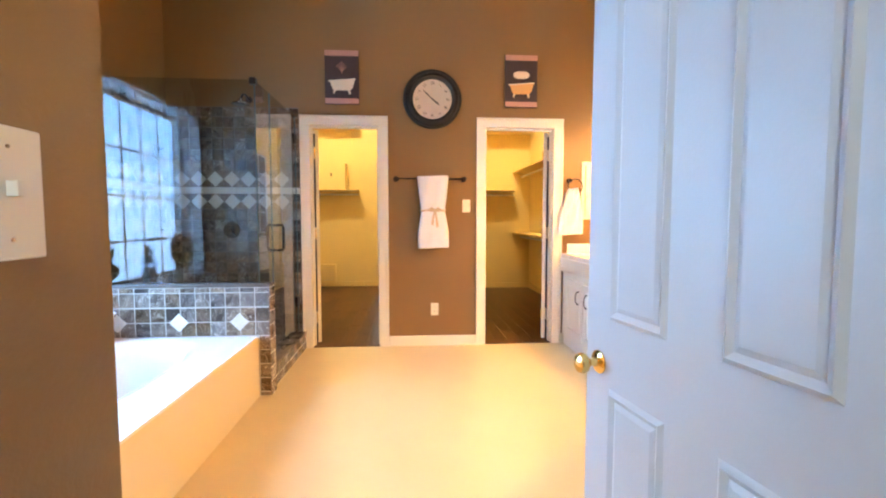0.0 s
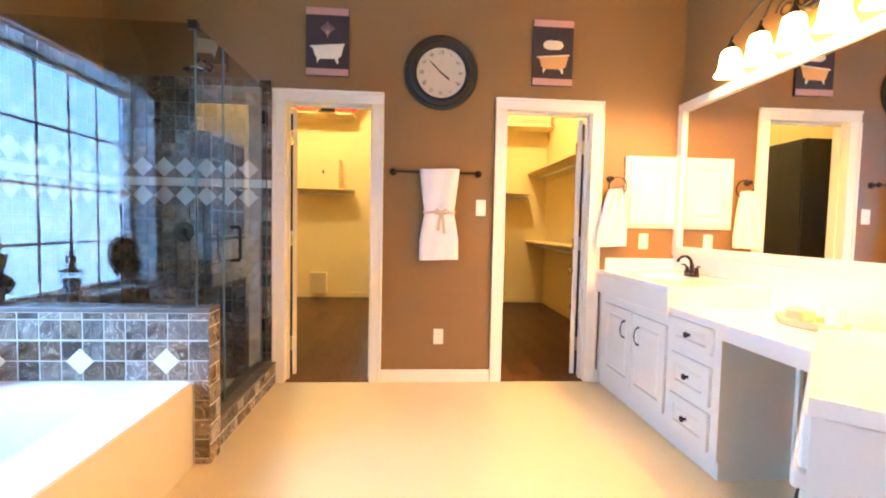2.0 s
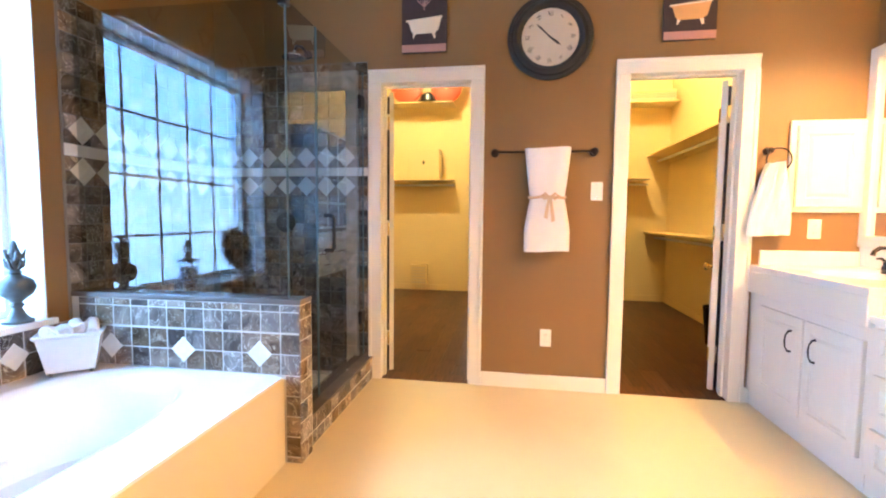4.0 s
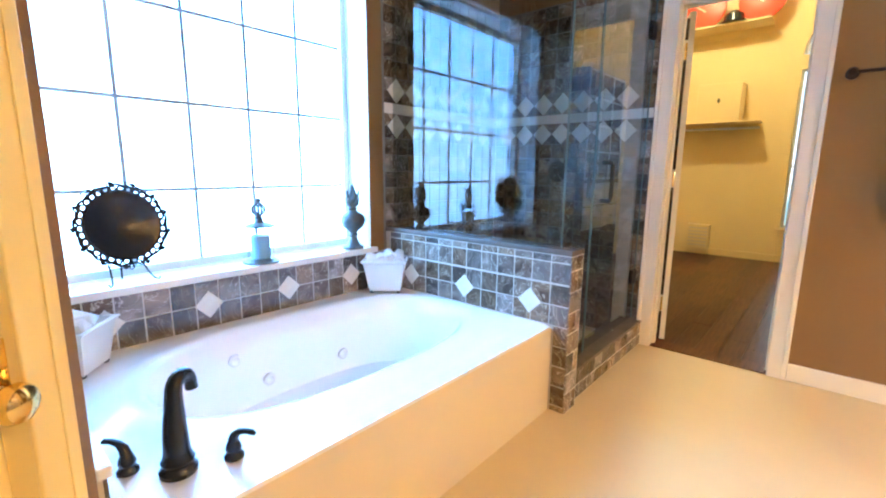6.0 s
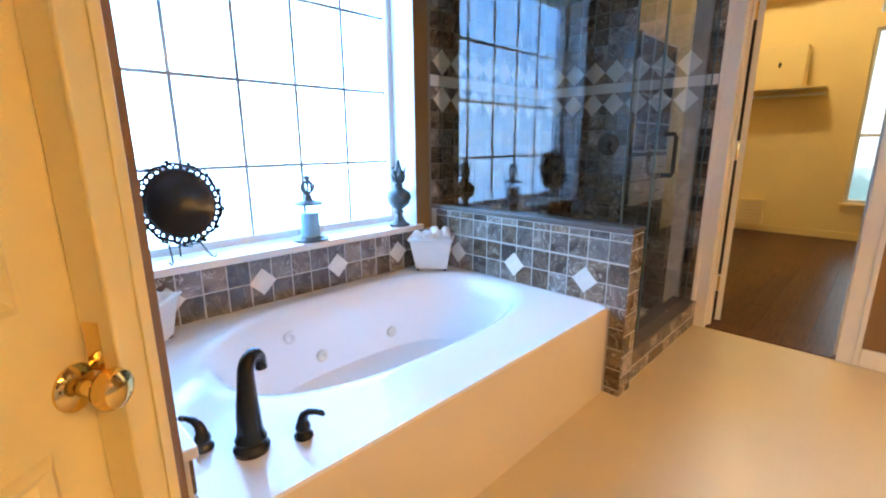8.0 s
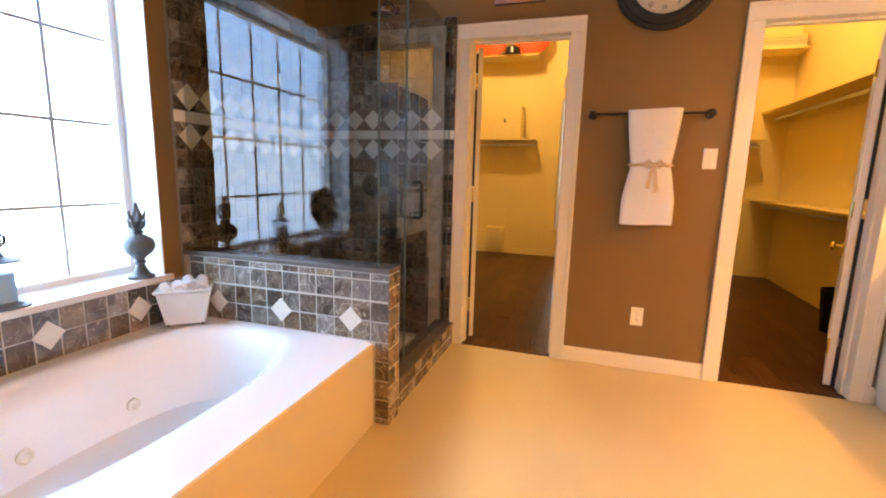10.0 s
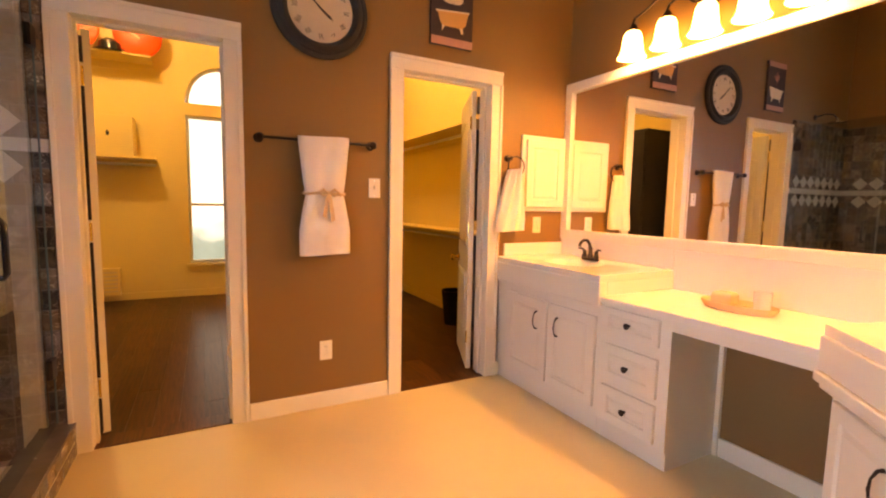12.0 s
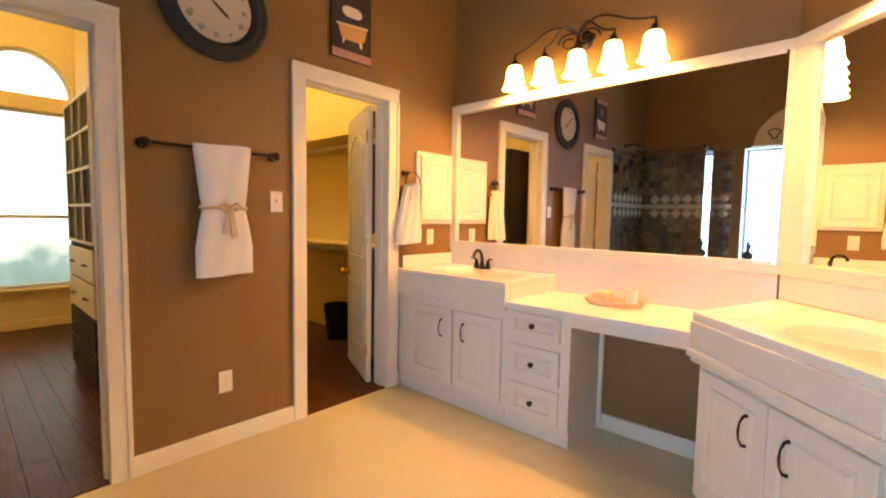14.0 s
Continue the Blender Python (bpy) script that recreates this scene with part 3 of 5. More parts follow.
# white lining of the recess
for a, b, c, d in ((y0, y0 + 0.006, z0 + 0.012, z1), (y1 - 0.006, y1, z0 + 0.012, z1), (y0 + 0.006, y1 - 0.006, z1 - 0.006, z1)):
    part("reveal", bbox(XL - 0.185, XL - 0.001, a, b, c, d), VINYL, win)
plq = thing("arched_plaque", Matrix(), "beige arched wall plaque with a dark motif, above the tub window", "wall decoration")
bm = bmesh.new()
prism(bm, [(-2.0 + 0.66 * math.cos(radians(a)), 2.205 + 0.50 * math.sin(radians(a))) for a in range(0, 181, 6)], XL + 0.001, XL + 0.03, "yz")
part("panel", bm, CARD, plq)
part("lower_lip", bbox(XL + 0.001, XL + 0.045, -2.68, -1.32, 2.19, 2.206, 0.003), VINYL, plq, "white lower ledge")
for c in (-2.45, -2.0, -1.55):
    bm = bmesh.new()
    tube(bm, [(XL + 0.031, c + 0.05 * math.cos(a) * (1 + 0.4 * math.sin(3 * a)), 2.33 + 0.06 * math.sin(a)) for a in [2 * math.pi * i / 24 for i in range(24)]], 0.008, 6, close=True)
    part("motif", bm, BRONZE, plq, "dark scrolled motif")

# ---- closet window ----
cw = tagged(new("window_2"), "tall white closet window with an arched light above", "window", kind="structure")


def fr(parent, x0, x1, z0, z1, yy, w):
    for a, b, c, d in ((x0, x1, z0, z0 + w), (x0, x1, z1 - w, z1), (x0, x0 + w, z0 + w, z1 - w), (x1 - w, x1, z0 + w, z1 - w)):
        part("window_frame", bbox(a, b, yy - 0.02, yy + 0.02, c, d, 0.003), VINYL, parent)


fr(cw, -0.78, 0.02, 0.42, 2.27, CY + 0.07, 0.035)
part("meeting_rail", bbox(-0.745, -0.015, CY + 0.05, CY + 0.09, 1.15, 1.185, 0.003), VINYL, cw)
part("window_sill", bbox(-0.82, 0.038, CY - 0.05, CY + 0.05, 0.39, 0.42, 0.004), CREAM, cw)
part("apron", bbox(-0.80, 0.036, CY - 0.015, CY, 0.31, 0.39, 0.004), CREAM, cw)
p = part("pane", bbox(-0.745, -0.015, CY + 0.068, CY + 0.072, 0.455, 2.235), PANE, cw)
p.visible_shadow = False
for k in range(26):
    bm = bmesh.new()
    z = 1.36 + k * 0.035
    box(bm, -0.74, -0.02, -0.0125, 0.0125, -0.001, 0.001, Matrix.Translation((0, CY + 0.035, z)) @ Matrix.Rotation(radians(12), 4, "X"))
    part("blind_slat", bm, VINYL, cw)
pts = [(-0.38 + 0.375 * math.cos(radians(a)), CY + 0.07, 2.435 + 0.43 * math.sin(radians(a))) for a in range(0, 181, 9)]
bm = bmesh.new()
tube(bm, pts, 0.02, 8)
part("window_frame", bm, VINYL, cw, smooth=True)

# ---- tub ----
tub = thing("bathtub", Matrix.Translation((0, 0, 0)), "white oval jetted bathtub in a deck, filling the window alcove", "bathtub")
ty0, ty1, tx0, tx1 = TUB_Y0, TUB_Y1, XL, TUB_X
bx, by, brx, bry = (tx0 + tx1) / 2 - 0.06, (ty0 + ty1) / 2 + 0.08, 0.385, 0.69
bm = bmesh.new()
N = 96
rings = []


def sup(a, rx, ry, n=2.6):
    c, s = math.cos(a), math.sin(a)
    return (bx + rx * math.copysign(abs(c) ** (2 / n), c), by + ry * math.copysign(abs(s) ** (2 / n), s))


def edge_pt(a):
    x, y = sup(a, brx, bry)
    dx, dy = x - bx, y - by
    f = min((tx1 - bx) / dx if dx > 1e-6 else 1e9, (tx0 - bx) / dx if dx < -1e-6 else 1e9, (ty1 - by) / dy if dy > 1e-6 else 1e9, (ty0 - by) / dy if dy < -1e-6 else 1e9)
    return bx + dx * f, by + dy * f


angs = sorted([2 * math.pi * i / N for i in range(N)])
rings.append([bm.verts.new((*edge_pt(a), TUB_Z - 0.012)) for a in angs])
rings.append([bm.verts.new((*edge_pt(a), TUB_Z)) for a in angs])
for g, z in ((0.05, 0.0), (0.025, 0.004), (0.0, -0.001), (-0.025, -0.018), (-0.05, -0.09), (-0.07, -0.21), (-0.10, -0.32), (-0.16, -0.36), (-0.3, -0.37)):
    rings.append([bm.verts.new((*sup(a, brx + g, bry + g * 1.3), TUB_Z + z)) for a in angs])
for p, q in zip(rings, rings[1:]):
    for i in range(N):
        bm.faces.new([p[i], p[(i + 1) % N], q[(i + 1) % N], q[i]])
bm.faces.new(rings[-1])
part("tub_shell", bm, ACRYLIC, tub, smooth=True)
part("tub_apron", bbox(TUB_X - 0.05, TUB_X - 0.001, ty0, ty1 - 0.002, 0.0, TUB_Z - 0.012), APRON, tub, "cream smooth tub apron")
for x, y, z in ((0.083, -2.01, 0.17), (0.098, -1.62, 0.17), (0.072, -2.15, 0.30)):
    k = Matrix.Translation((bx - brx + x, y, z)) @ Matrix.Rotation(radians(90), 4, "Y")
    bm = bmesh.new()
    lathe(bm, [(0.0, -0.004), (0.028, -0.004), (0.028, 0.006), (0.018, 0.010), (0.010, 0.005), (0.0, 0.005)], 20, k)
    part("jet", bm, PLASTIC if z < 0.2 else ACRYLIC, tub, "round cream water jet" if z < 0.2 else "round white water jet", smooth=True)


def tub_faucet(x, y):
    """A roman tub set on the deck: a stout tapering spout with a hooked tip, and a lever at either side."""
    t = thing("tub_faucet", pose(x, y, TUB_Z + 0.001), "black arched tub faucet with two lever handles on the deck", "faucet")
    turn = Matrix.Rotation(radians(-58), 4, "Z")
    bm = bmesh.new()
    lathe(bm, [(0, 0), (0.040, 0), (0.041, 0.010), (0.036, 0.016), (0.033, 0.024), (0.036, 0.032), (0.031, 0.042), (0.029, 0.052)], 28)
    part("base", bm, BLACK, t, smooth=True)
    bm = bmesh.new()
    pts = [(0, 0, 0.045), (0, 0, 0.085), (-0.001, 0, 0.125), (-0.004, 0, 0.160)]
    pts += [(-0.034 + 0.028 * math.cos(radians(a)), 0, 0.188 + 0.034 * math.sin(radians(a))) for a in range(0, 181, 18)]
    pts += [(-0.063, 0, 0.176)]
    rr = [0.029, 0.027, 0.024, 0.0205] + [0.0185 - 0.00045 * k for k in range(11)] + [0.0145]
    tube(bm, [turn @ Vector(p) for p in pts], rr, 16)
    part("spout", bm, BLACK, t, "black spout curling over at its tip", smooth=True)
    for dx, dy, a in ((-0.085, -0.078, 212), (0.042, 0.108, 32)):
        m = Matrix.Translation((dx, dy, 0)) @ Matrix.Rotation(radians(a), 4, "Z") @ Matrix.Scale(0.86, 4)
        bm = bmesh.new()
        lathe(bm, [(0, 0), (0.027, 0), (0.027, 0.007), (0.022, 0.012), (0.019, 0.020), (0.022, 0.028), (0.020, 0.038), (0.014, 0.052), (0.010, 0.058)], 20, m)
        hd = part("handle", bm, BLACK, t, "black lever handle", smooth=True)
        bm = bmesh.new()
        tube(bm, [m @ Vector(p) for p in ((0, 0, 0.050), (0.006, 0, 0.068), (0.020, 0, 0.080), (0.042, 0, 0.084), (0.062, 0, 0.082), (0.070, 0, 0.077))], [0.013, 0.011, 0.0085, 0.007, 0.0075, 0.004], 10)
        part("lever", bm, BLACK, hd, smooth=True)


tub_faucet(-1.392, -2.615)

# ---- shower ----
half = tagged(new("wall_half"), "tiled half wall between tub and shower", "wall", kind="structure")
part("wall_core", bbox(XL, HW_X - 0.0035, HW_Y0 + 0.0035, HW_Y1 + 0.0035, 0, HW_Z - 0.0205), GROUT, half)
part("capstone", bbox(XL, HW_X, HW_Y0, HW_Y1 + 0.006, HW_Z - 0.02, HW_Z + 0.004, 0.004), CAPSTONE, half, "grey-brown stone ledge")
curb = tagged(new("shower_curb"), "tiled shower curb with a stone top", "shower curb", kind="structure")
part("curb_core", bbox(-1.30, -1.1635, HW_Y1 + 0.004, 0.0, 0, 0.1445), GROUT, curb)
part("capstone", bbox(-1.31, -1.158, HW_Y1, -0.001, 0.145, 0.16, 0.003), CAPSTONE, curb, "grey-brown stone top")
structure("shower_floor", bbox(XL, -1.30, HW_Y1, 0.0, 0.0, 0.03), GROUT, "pale tiled shower floor", "floor")


def glass(name, x0, x1, y0, y1, z0, z1, label):
    t = thing(name, Matrix.Translation((0, 0, 0)), label, "glass panel")
    p = part("glass_sheet", bbox(x0, x1, y0, y1, z0, z1), GLASS, t)
    return t


GX = -1.225
GZ = 2.10


def sheet(name, a, b, z0, z1, label, swing=False):
    """One clear sheet from plan point a to plan point b."""
    t = thing(name, Matrix.Translation((a[0], a[1], 0)), label, "glass panel" if not swing else "shower door")
    L = math.hypot(b[0] - a[0], b[1] - a[1])
    ang = math.atan2(b[1] - a[1], b[0] - a[0])
    bm = bmesh.new()
    m = Matrix.Rotation(ang, 4, "Z")
    v = [bm.verts.new(m @ Vector(p)) for p in ((0, 0, z0), (L, 0, z0), (L, 0, z1), (0, 0, z1))]
    bm.faces.new(v)
    g = part("glass_sheet", bm, GLASS, t)
    for x in (0.001, L - 0.001):
        bm = bmesh.new()
        box(bm, x - 0.001, x + 0.001, -0.004, 0.004, z0, z1, m)
        part("polished_edge", bm, EDGE, t, "dark polished glass edge")
    return t


EDGE = mat("polished_glass_edge", (0.12, 0.17, 0.17), 0.1, var=0.02)
sheet("glass_screen", (XL + 0.002, -1.07), (GX, -1.07), HW_Z + 0.006, GZ, "clear fixed glass panel standing on the half wall")
clamp = thing("glass_clamp", pose(GX, -1.07, GZ - 0.03), "dark bronze clamp at the top corner of the shower glass", "clamp")
part("clamp_body", bbox(-0.03, 0.012, -0.012, 0.03, 0, 0.045, 0.004), BRONZE, clamp)
sheet("glass_screen", (GX, -1.066), (GX, -0.76), 0.162, GZ, "narrow clear fixed glass panel beside the shower door")
sd = sheet("shower_door", (GX, -0.752), (GX, -0.02), 0.17, GZ, "clear frameless glass shower door, shut, with a black pull", True)
bm = bmesh.new()
tube(bm, [(0.005, 0.08, 0.95), (0.05, 0.08, 0.95), (0.058, 0.08, 0.965), (0.058, 0.08, 1.125), (0.05, 0.08, 1.14), (0.005, 0.08, 1.14)], 0.010, 10)
part("pull_handle", bm, BLACK, sd, "black loop pull", smooth=True)
for z in (0.4, 1.85):
    part("hinge", bbox(-0.012, 0.012, 0.66, 0.732, z, z + 0.09, 0.003), BRONZE, sd, "bronze glass hinge")
sh = thing("overhead_shower", Matrix.Translation((-1.62, -0.001, 2.24)), "round shower head on a short arm, on the tiled wall", "shower head")
bm = bmesh.new()
lathe(bm, [(0, 0), (0.03, 0), (0.03, 0.006), (0.012, 0.01)], 20, Matrix.Rotation(radians(90), 4, "X"))
part("flange", bm, BRONZE, sh, smooth=True)
bm = bmesh.new()
tube(bm, [(0, 0, 0), (0, -0.1, 0.02), (0, -0.17, 0.0), (0, -0.2, -0.04)], 0.009, 10)
part("arm", bm, BRONZE, sh, smooth=True)
bm = bmesh.new()
lathe(bm, [(0.012, 0), (0.02, -0.02), (0.075, -0.04), (0.078, -0.05), (0.0, -0.052)], 24, Matrix.Translation((0, -0.205, -0.04)))
part("rose", bm, CHROME, sh, smooth=True)
va = thing("shower_valve", Matrix.Translation((-1.80, -0.009, 1.09)), "round bronze shower valve with a lever", "shower valve")
bm = bmesh.new()
lathe(bm, [(0, 0), (0.072, 0), (0.072, 0.004), (0.06, 0.01), (0.03, 0.014), (0.026, 0.05), (0.0, 0.055)], 28, Matrix.Rotation(radians(90), 4, "X"))
part("plate", bm, BRONZE, va, smooth=True)
bm = bmesh.new()
tube(bm, [(0, -0.045, 0), (0.03, -0.055, -0.03), (0.06, -0.055, -0.06)], 0.009, 8)
part("lever", bm, BRONZE, va, smooth=True)

# ---- vanity ----


def cab_door(parent, w, h, m, name="door_panel", knob=None, arch=False):
    """A raised-panel front, local x across, z up, facing -y, standing 18 mm proud."""
    bm = bmesh.new()
    def ring(g, y):
        return [(g, y, g), (w - g, y, g), (w - g, y, h - g), (g, y, h - g)]
    b = min(0.05, w * 0.2, h * 0.24)
    loops = [ring(0, 0.0), ring(0, -0.016), ring(0.003, -0.019), ring(b, -0.019), ring(b + 0.008, -0.012), ring(b + 0.014, -0.012), ring(b + 0.03, -0.018)]
    L = [[bm.verts.new(m @ Vector(p)) for p in r] for r in loops]
    for p, q in zip(L, L[1:]):
        for i in range(4):
            bm.faces.new([p[i], p[(i + 1) % 4], q[(i + 1) % 4], q[i]])
    bm.faces.new(L[-1])
    bm.faces.new(L[0][::-1])
    d = part(name, bm, CABINET, parent)
    if knob == "knob":
        bm = bmesh.new()
        lathe(bm, [(0, 0), (0.008, 0), (0.006, 0.012), (0.015, 0.018), (0.016, 0.025), (0.010, 0.030), (0, 0.031)], 16, m @ Matrix.Translation((w / 2, -0.019, h / 2)) @ Matrix.Rotation(radians(90), 4, "X"))
        part("knob", bm, BRONZE, d, "dark bronze knob", smooth=True)
    elif knob in ("left", "right"):
        x = 0.088 if knob == "left" else w - 0.088
        bm = bmesh.new()
        z = h - 0.13
        tube(bm, [m @ Vector(p) for p in ((x, -0.018, z - 0.055), (x, -0.032, z - 0.052), (x, -0.045, z - 0.03), (x, -0.048, z), (x, -0.045, z + 0.03), (x, -0.032, z + 0.052), (x, -0.018, z + 0.055))], [0.007, 0.005, 0.0032, 0.0045, 0.0032, 0.005, 0.007], 8)
        part("handle", bm, BRONZE, d, "dark bronze bow handle", smooth=True)
    return d


CX = 1.25      # cabinet face
CT = 0.865      # counter top
DT = 0.755      # desk top
FACE_EAST = Matrix.Rotation(radians(-90), 4, "Z")   # local x -> world -y, local -y -> world -x


def at_face(x, y, z):
    return Matrix.Translation((x, y, z)) @ FACE_EAST


sink1 = thing("sink_cabinet", Matrix(), "white two-door sink cabinet with bronze bow handles, against the wall", "cabinet")
part("cabinet_body", bbox(CX, XR, -0.945, -0.001, 0.09, CT - 0.17), CABINET, sink1)
part("kick_board", bbox(CX + 0.012, XR, -0.944, -0.002, 0.0, 0.09), CABINET, sink1)
cab_door(sink1, 0.40, 0.50, at_face(CX, -0.14, 0.14), knob="right")
cab_door(sink1, 0.375, 0.50, at_face(CX, -0.552, 0.14), knob="left")
drw = thing("drawer_cabinet", Matrix(), "white painted cabinet of three drawers with round bronze knobs", "cabinet")
part("cabinet_body", bbox(CX, XR, -1.360, -0.946, 0.09, DT - 0.032), CABINET, drw)
part("kick_board", bbox(CX + 0.012, XR, -1.359, -0.947, 0.0, 0.09), CABINET, drw)
for z, h in ((0.112, 0.185), (0.330, 0.19), (0.578, 0.13)):
    cab_door(drw, 0.32, h, at_face(CX, -0.985, z), "drawer_front", knob="knob")

cnt1 = thing("countertop", Matrix(), "cream cultured marble vanity top with a deep front and sink", "countertop")
z0 = CT - 0.17


def basin_top(x0, x1, y0, y1, z, cx, cy, r, m=Matrix()):
    """A top with a round bowl sunk in it."""
    bm = bmesh.new()
    N = 64

    def E(a):
        dx, dy = math.cos(a), math.sin(a)
        f = min((x1 - cx) / dx if dx > 1e-6 else 1e9, (x0 - cx) / dx if dx < -1e-6 else 1e9, (y1 - cy) / dy if dy > 1e-6 else 1e9, (y0 - cy) / dy if dy < -1e-6 else 1e9)
        return cx + dx * f, cy + dy * f
    A = {2 * math.pi * i / N for i in range(N)}
    for px in (x0, x1):
        for py in (y0, y1):
            A.add(math.atan2(py - cy, px - cx) % (2 * math.pi))
    A = sorted(A)
    loops = [[bm.verts.new(m @ Vector((*E(a), z - 0.035))) for a in A], [bm.verts.new(m @ Vector((*E(a), z))) for a in A]]
    for rr, dz in ((1.06, 0.0), (1.0, -0.006), (0.93, -0.03), (0.78, -0.08), (0.5, -0.115), (0.15, -0.125)):
        loops.append([bm.verts.new(m @ Vector((cx + rr * r * math.cos(a), cy + rr * r * 1.2 * math.sin(a), z + dz))) for a in A])
    for p, q in zip(loops, loops[1:]):
        for i in range(len(A)):
            bm.faces.new([p[i], p[(i + 1) % len(A)], q[(i + 1) % len(A)], q[i]])
    bm.faces.new(loops[-1])
    return bm


part("worktop", basin_top(CX - 0.028, XR - 0.002, -0.955, -0.001, CT, 1.52, -0.45, 0.17), COUNTER, cnt1, smooth=True)
part("front_edge", bbox(CX - 0.03, CX + 0.03, -0.957, -0.001, CT - 0.165, CT - 0.034, 0.008), CABINET, cnt1, "deep white painted front rail")
part("end_edge", bbox(CX + 0.03, XR - 0.002, -0.957, -0.925, DT + 0.001, CT - 0.036), COUNTER, cnt1)
part("backsplash", bbox(XR - 0.02, XR - 0.001, -0.95, -0.001, CT, 0.985, 0.004), COUNTER, cnt1)
part("side_splash", bbox(CX + 0.03, XR - 0.021, -0.02, -0.001, CT, CT + 0.09, 0.004), COUNTER, cnt1)
desk = thing("vanity_desk_top", Matrix(), "lower cream makeup counter over an open knee space", "countertop")
bm = bmesh.new()
prism(bm, [(CX - 0.02, -0.959), (XR - 0.001, -0.959), (XR - 0.001, -2.13), (CX - 0.02, -1.935)], DT - 0.03, DT, "xy")
part("worktop", bm, COUNTER, desk)
part("desk_rail", bbox(CX - 0.005, CX + 0.015, -1.93, -1.362, DT - 0.085, DT - 0.031, 0.003), CABINET, desk)
part("backsplash", bbox(XR - 0.02, XR - 0.001, -2.165, -0.952, DT, 0.985, 0.004), COUNTER, desk)
structure("knee_wall", bbox(1.64, XR - 0.004, -2.05, -1.362, 0.0, DT - 0.031), PAINT, "brown wall inside the knee space", "wall")

# second vanity on the folded wall: local x along the wall from the fold, local y into the wall
V2 = M2
W0, W1, DEP = 0.335, 1.15, 0.66
sink2 = thing("sink_cabinet", V2, "white two-door sink cabinet with bronze bow handles, set at an angle", "cabinet")
part("cabinet_body", bbox(W0 + 0.02, W1 - 0.02, -DEP + 0.03, -0.001, 0.09, CT - 0.17), CABINET, sink2)
bm = bmesh.new()
prism(bm, [(W0 + 0.02, -DEP + 0.03), (W0 + 0.02, -0.001), (0.03, -0.001)], 0.0, CT - 0.172, "xy")
part("cabinet_side", bm, CABINET, sink2)
part("end_panel", bbox(W1 - 0.0195, W1 - 0.004, -DEP + 0.004, -0.001, 0.0, CT - 0.036, 0.002), CABINET, sink2)
part("kick_board", bbox(W0 + 0.03, W1 - 0.025, -DEP + 0.045, -0.002, 0.0, 0.09), CABINET, sink2)
part("moulding", bbox(W0 - 0.004, W1 - 0.005, -DEP - 0.020, -DEP + 0.03, CT - 0.185, CT - 0.150, 0.007, 3), CABINET, sink2, "white projecting moulding")
part("moulding", bbox(W0 + 0.004, W1 - 0.006, -DEP - 0.004, -DEP + 0.03, CT - 0.205, CT - 0.186, 0.004), CABINET, sink2)
cab_door(sink2, 0.355, 0.50, Matrix.Translation((W0 + 0.055, -DEP + 0.03, 0.14)), knob="right")
cab_door(sink2, 0.355, 0.50, Matrix.Translation((W0 + 0.415, -DEP + 0.03, 0.14)), knob="left")
cnt2 = thing("countertop", V2, "cream cultured marble angled vanity top with an oval sink", "countertop")
part("worktop", basin_top(W0, W1, -DEP, -0.002, CT, 0.72, -0.33, 0.17), COUNTER, cnt2, smooth=True)
bm = bmesh.new()
prism(bm, [(W0, -DEP), (W0, -0.002), (0.0, -0.002)], CT - 0.105, CT - 0.001, "xy")
part("corner_top", bm, COUNTER, cnt2)
part("front_edge", bbox(W0 - 0.002, W1 - 0.021, -DEP - 0.010, -DEP + 0.04, CT - 0.149, CT - 0.036, 0.006, 3), CABINET, cnt2, "deep white painted front rail")
part("backsplash", bbox(0.0, W1, -0.02, -0.001, CT, 0.985, 0.004), COUNTER, cnt2)

# ---- mirrors ----


def framed_mirror(m, L, z0, z1, w, label, lean=0.0, wl=None, wr=None):
    t = thing("mirror", m, label, "mirror")
    wl, wr = wl or w, wr or w
    g = part("mirror_glass", bbox(0, L - wl - wr + 0.03, -0.004, 0.0, z0 + w * 0.8, z1 - w * 0.8), MIRROR, t)
    g.matrix_basis = Matrix.Translation((wl - 0.015, -0.005, 0)) @ Matrix.Rotation(radians(lean), 4, "Z")
    for a, b, c, d in ((0, L, z0, z0 + w), (0, L, z1 - w, z1), (0, wl, z0 + w, z1 - w), (L - wr, L, z0 + w, z1 - w)):
        part("mirror_frame", bbox(a, b, -0.032, -0.001, c, d, 0.004), TRIM, t)
    for a, b, c, d in ((wl - 0.004, L - wr + 0.004, z0 + w - 0.012, z0 + w + 0.004), (wl - 0.004, L - wr + 0.004, z1 - w - 0.004, z1 - w + 0.012)):
        part("mirror_bead", bbox(a, b, -0.038, -0.030, c, d, 0.003), TRIM, t)
    return t


framed_mirror(Matrix.Translation((XR, -0.0, 0)) @ FACE_EAST, -FY - 0.012, 0.985, 2.12, 0.062, "long rectangular wall mirror in a white painted frame", -0.68, wr=0.036)
framed_mirror(V2, 1.25, 0.985, 2.12, 0.062, "rectangular mirror in a white painted frame on the angled wall", wl=0.13)

# ---- wall lights ----


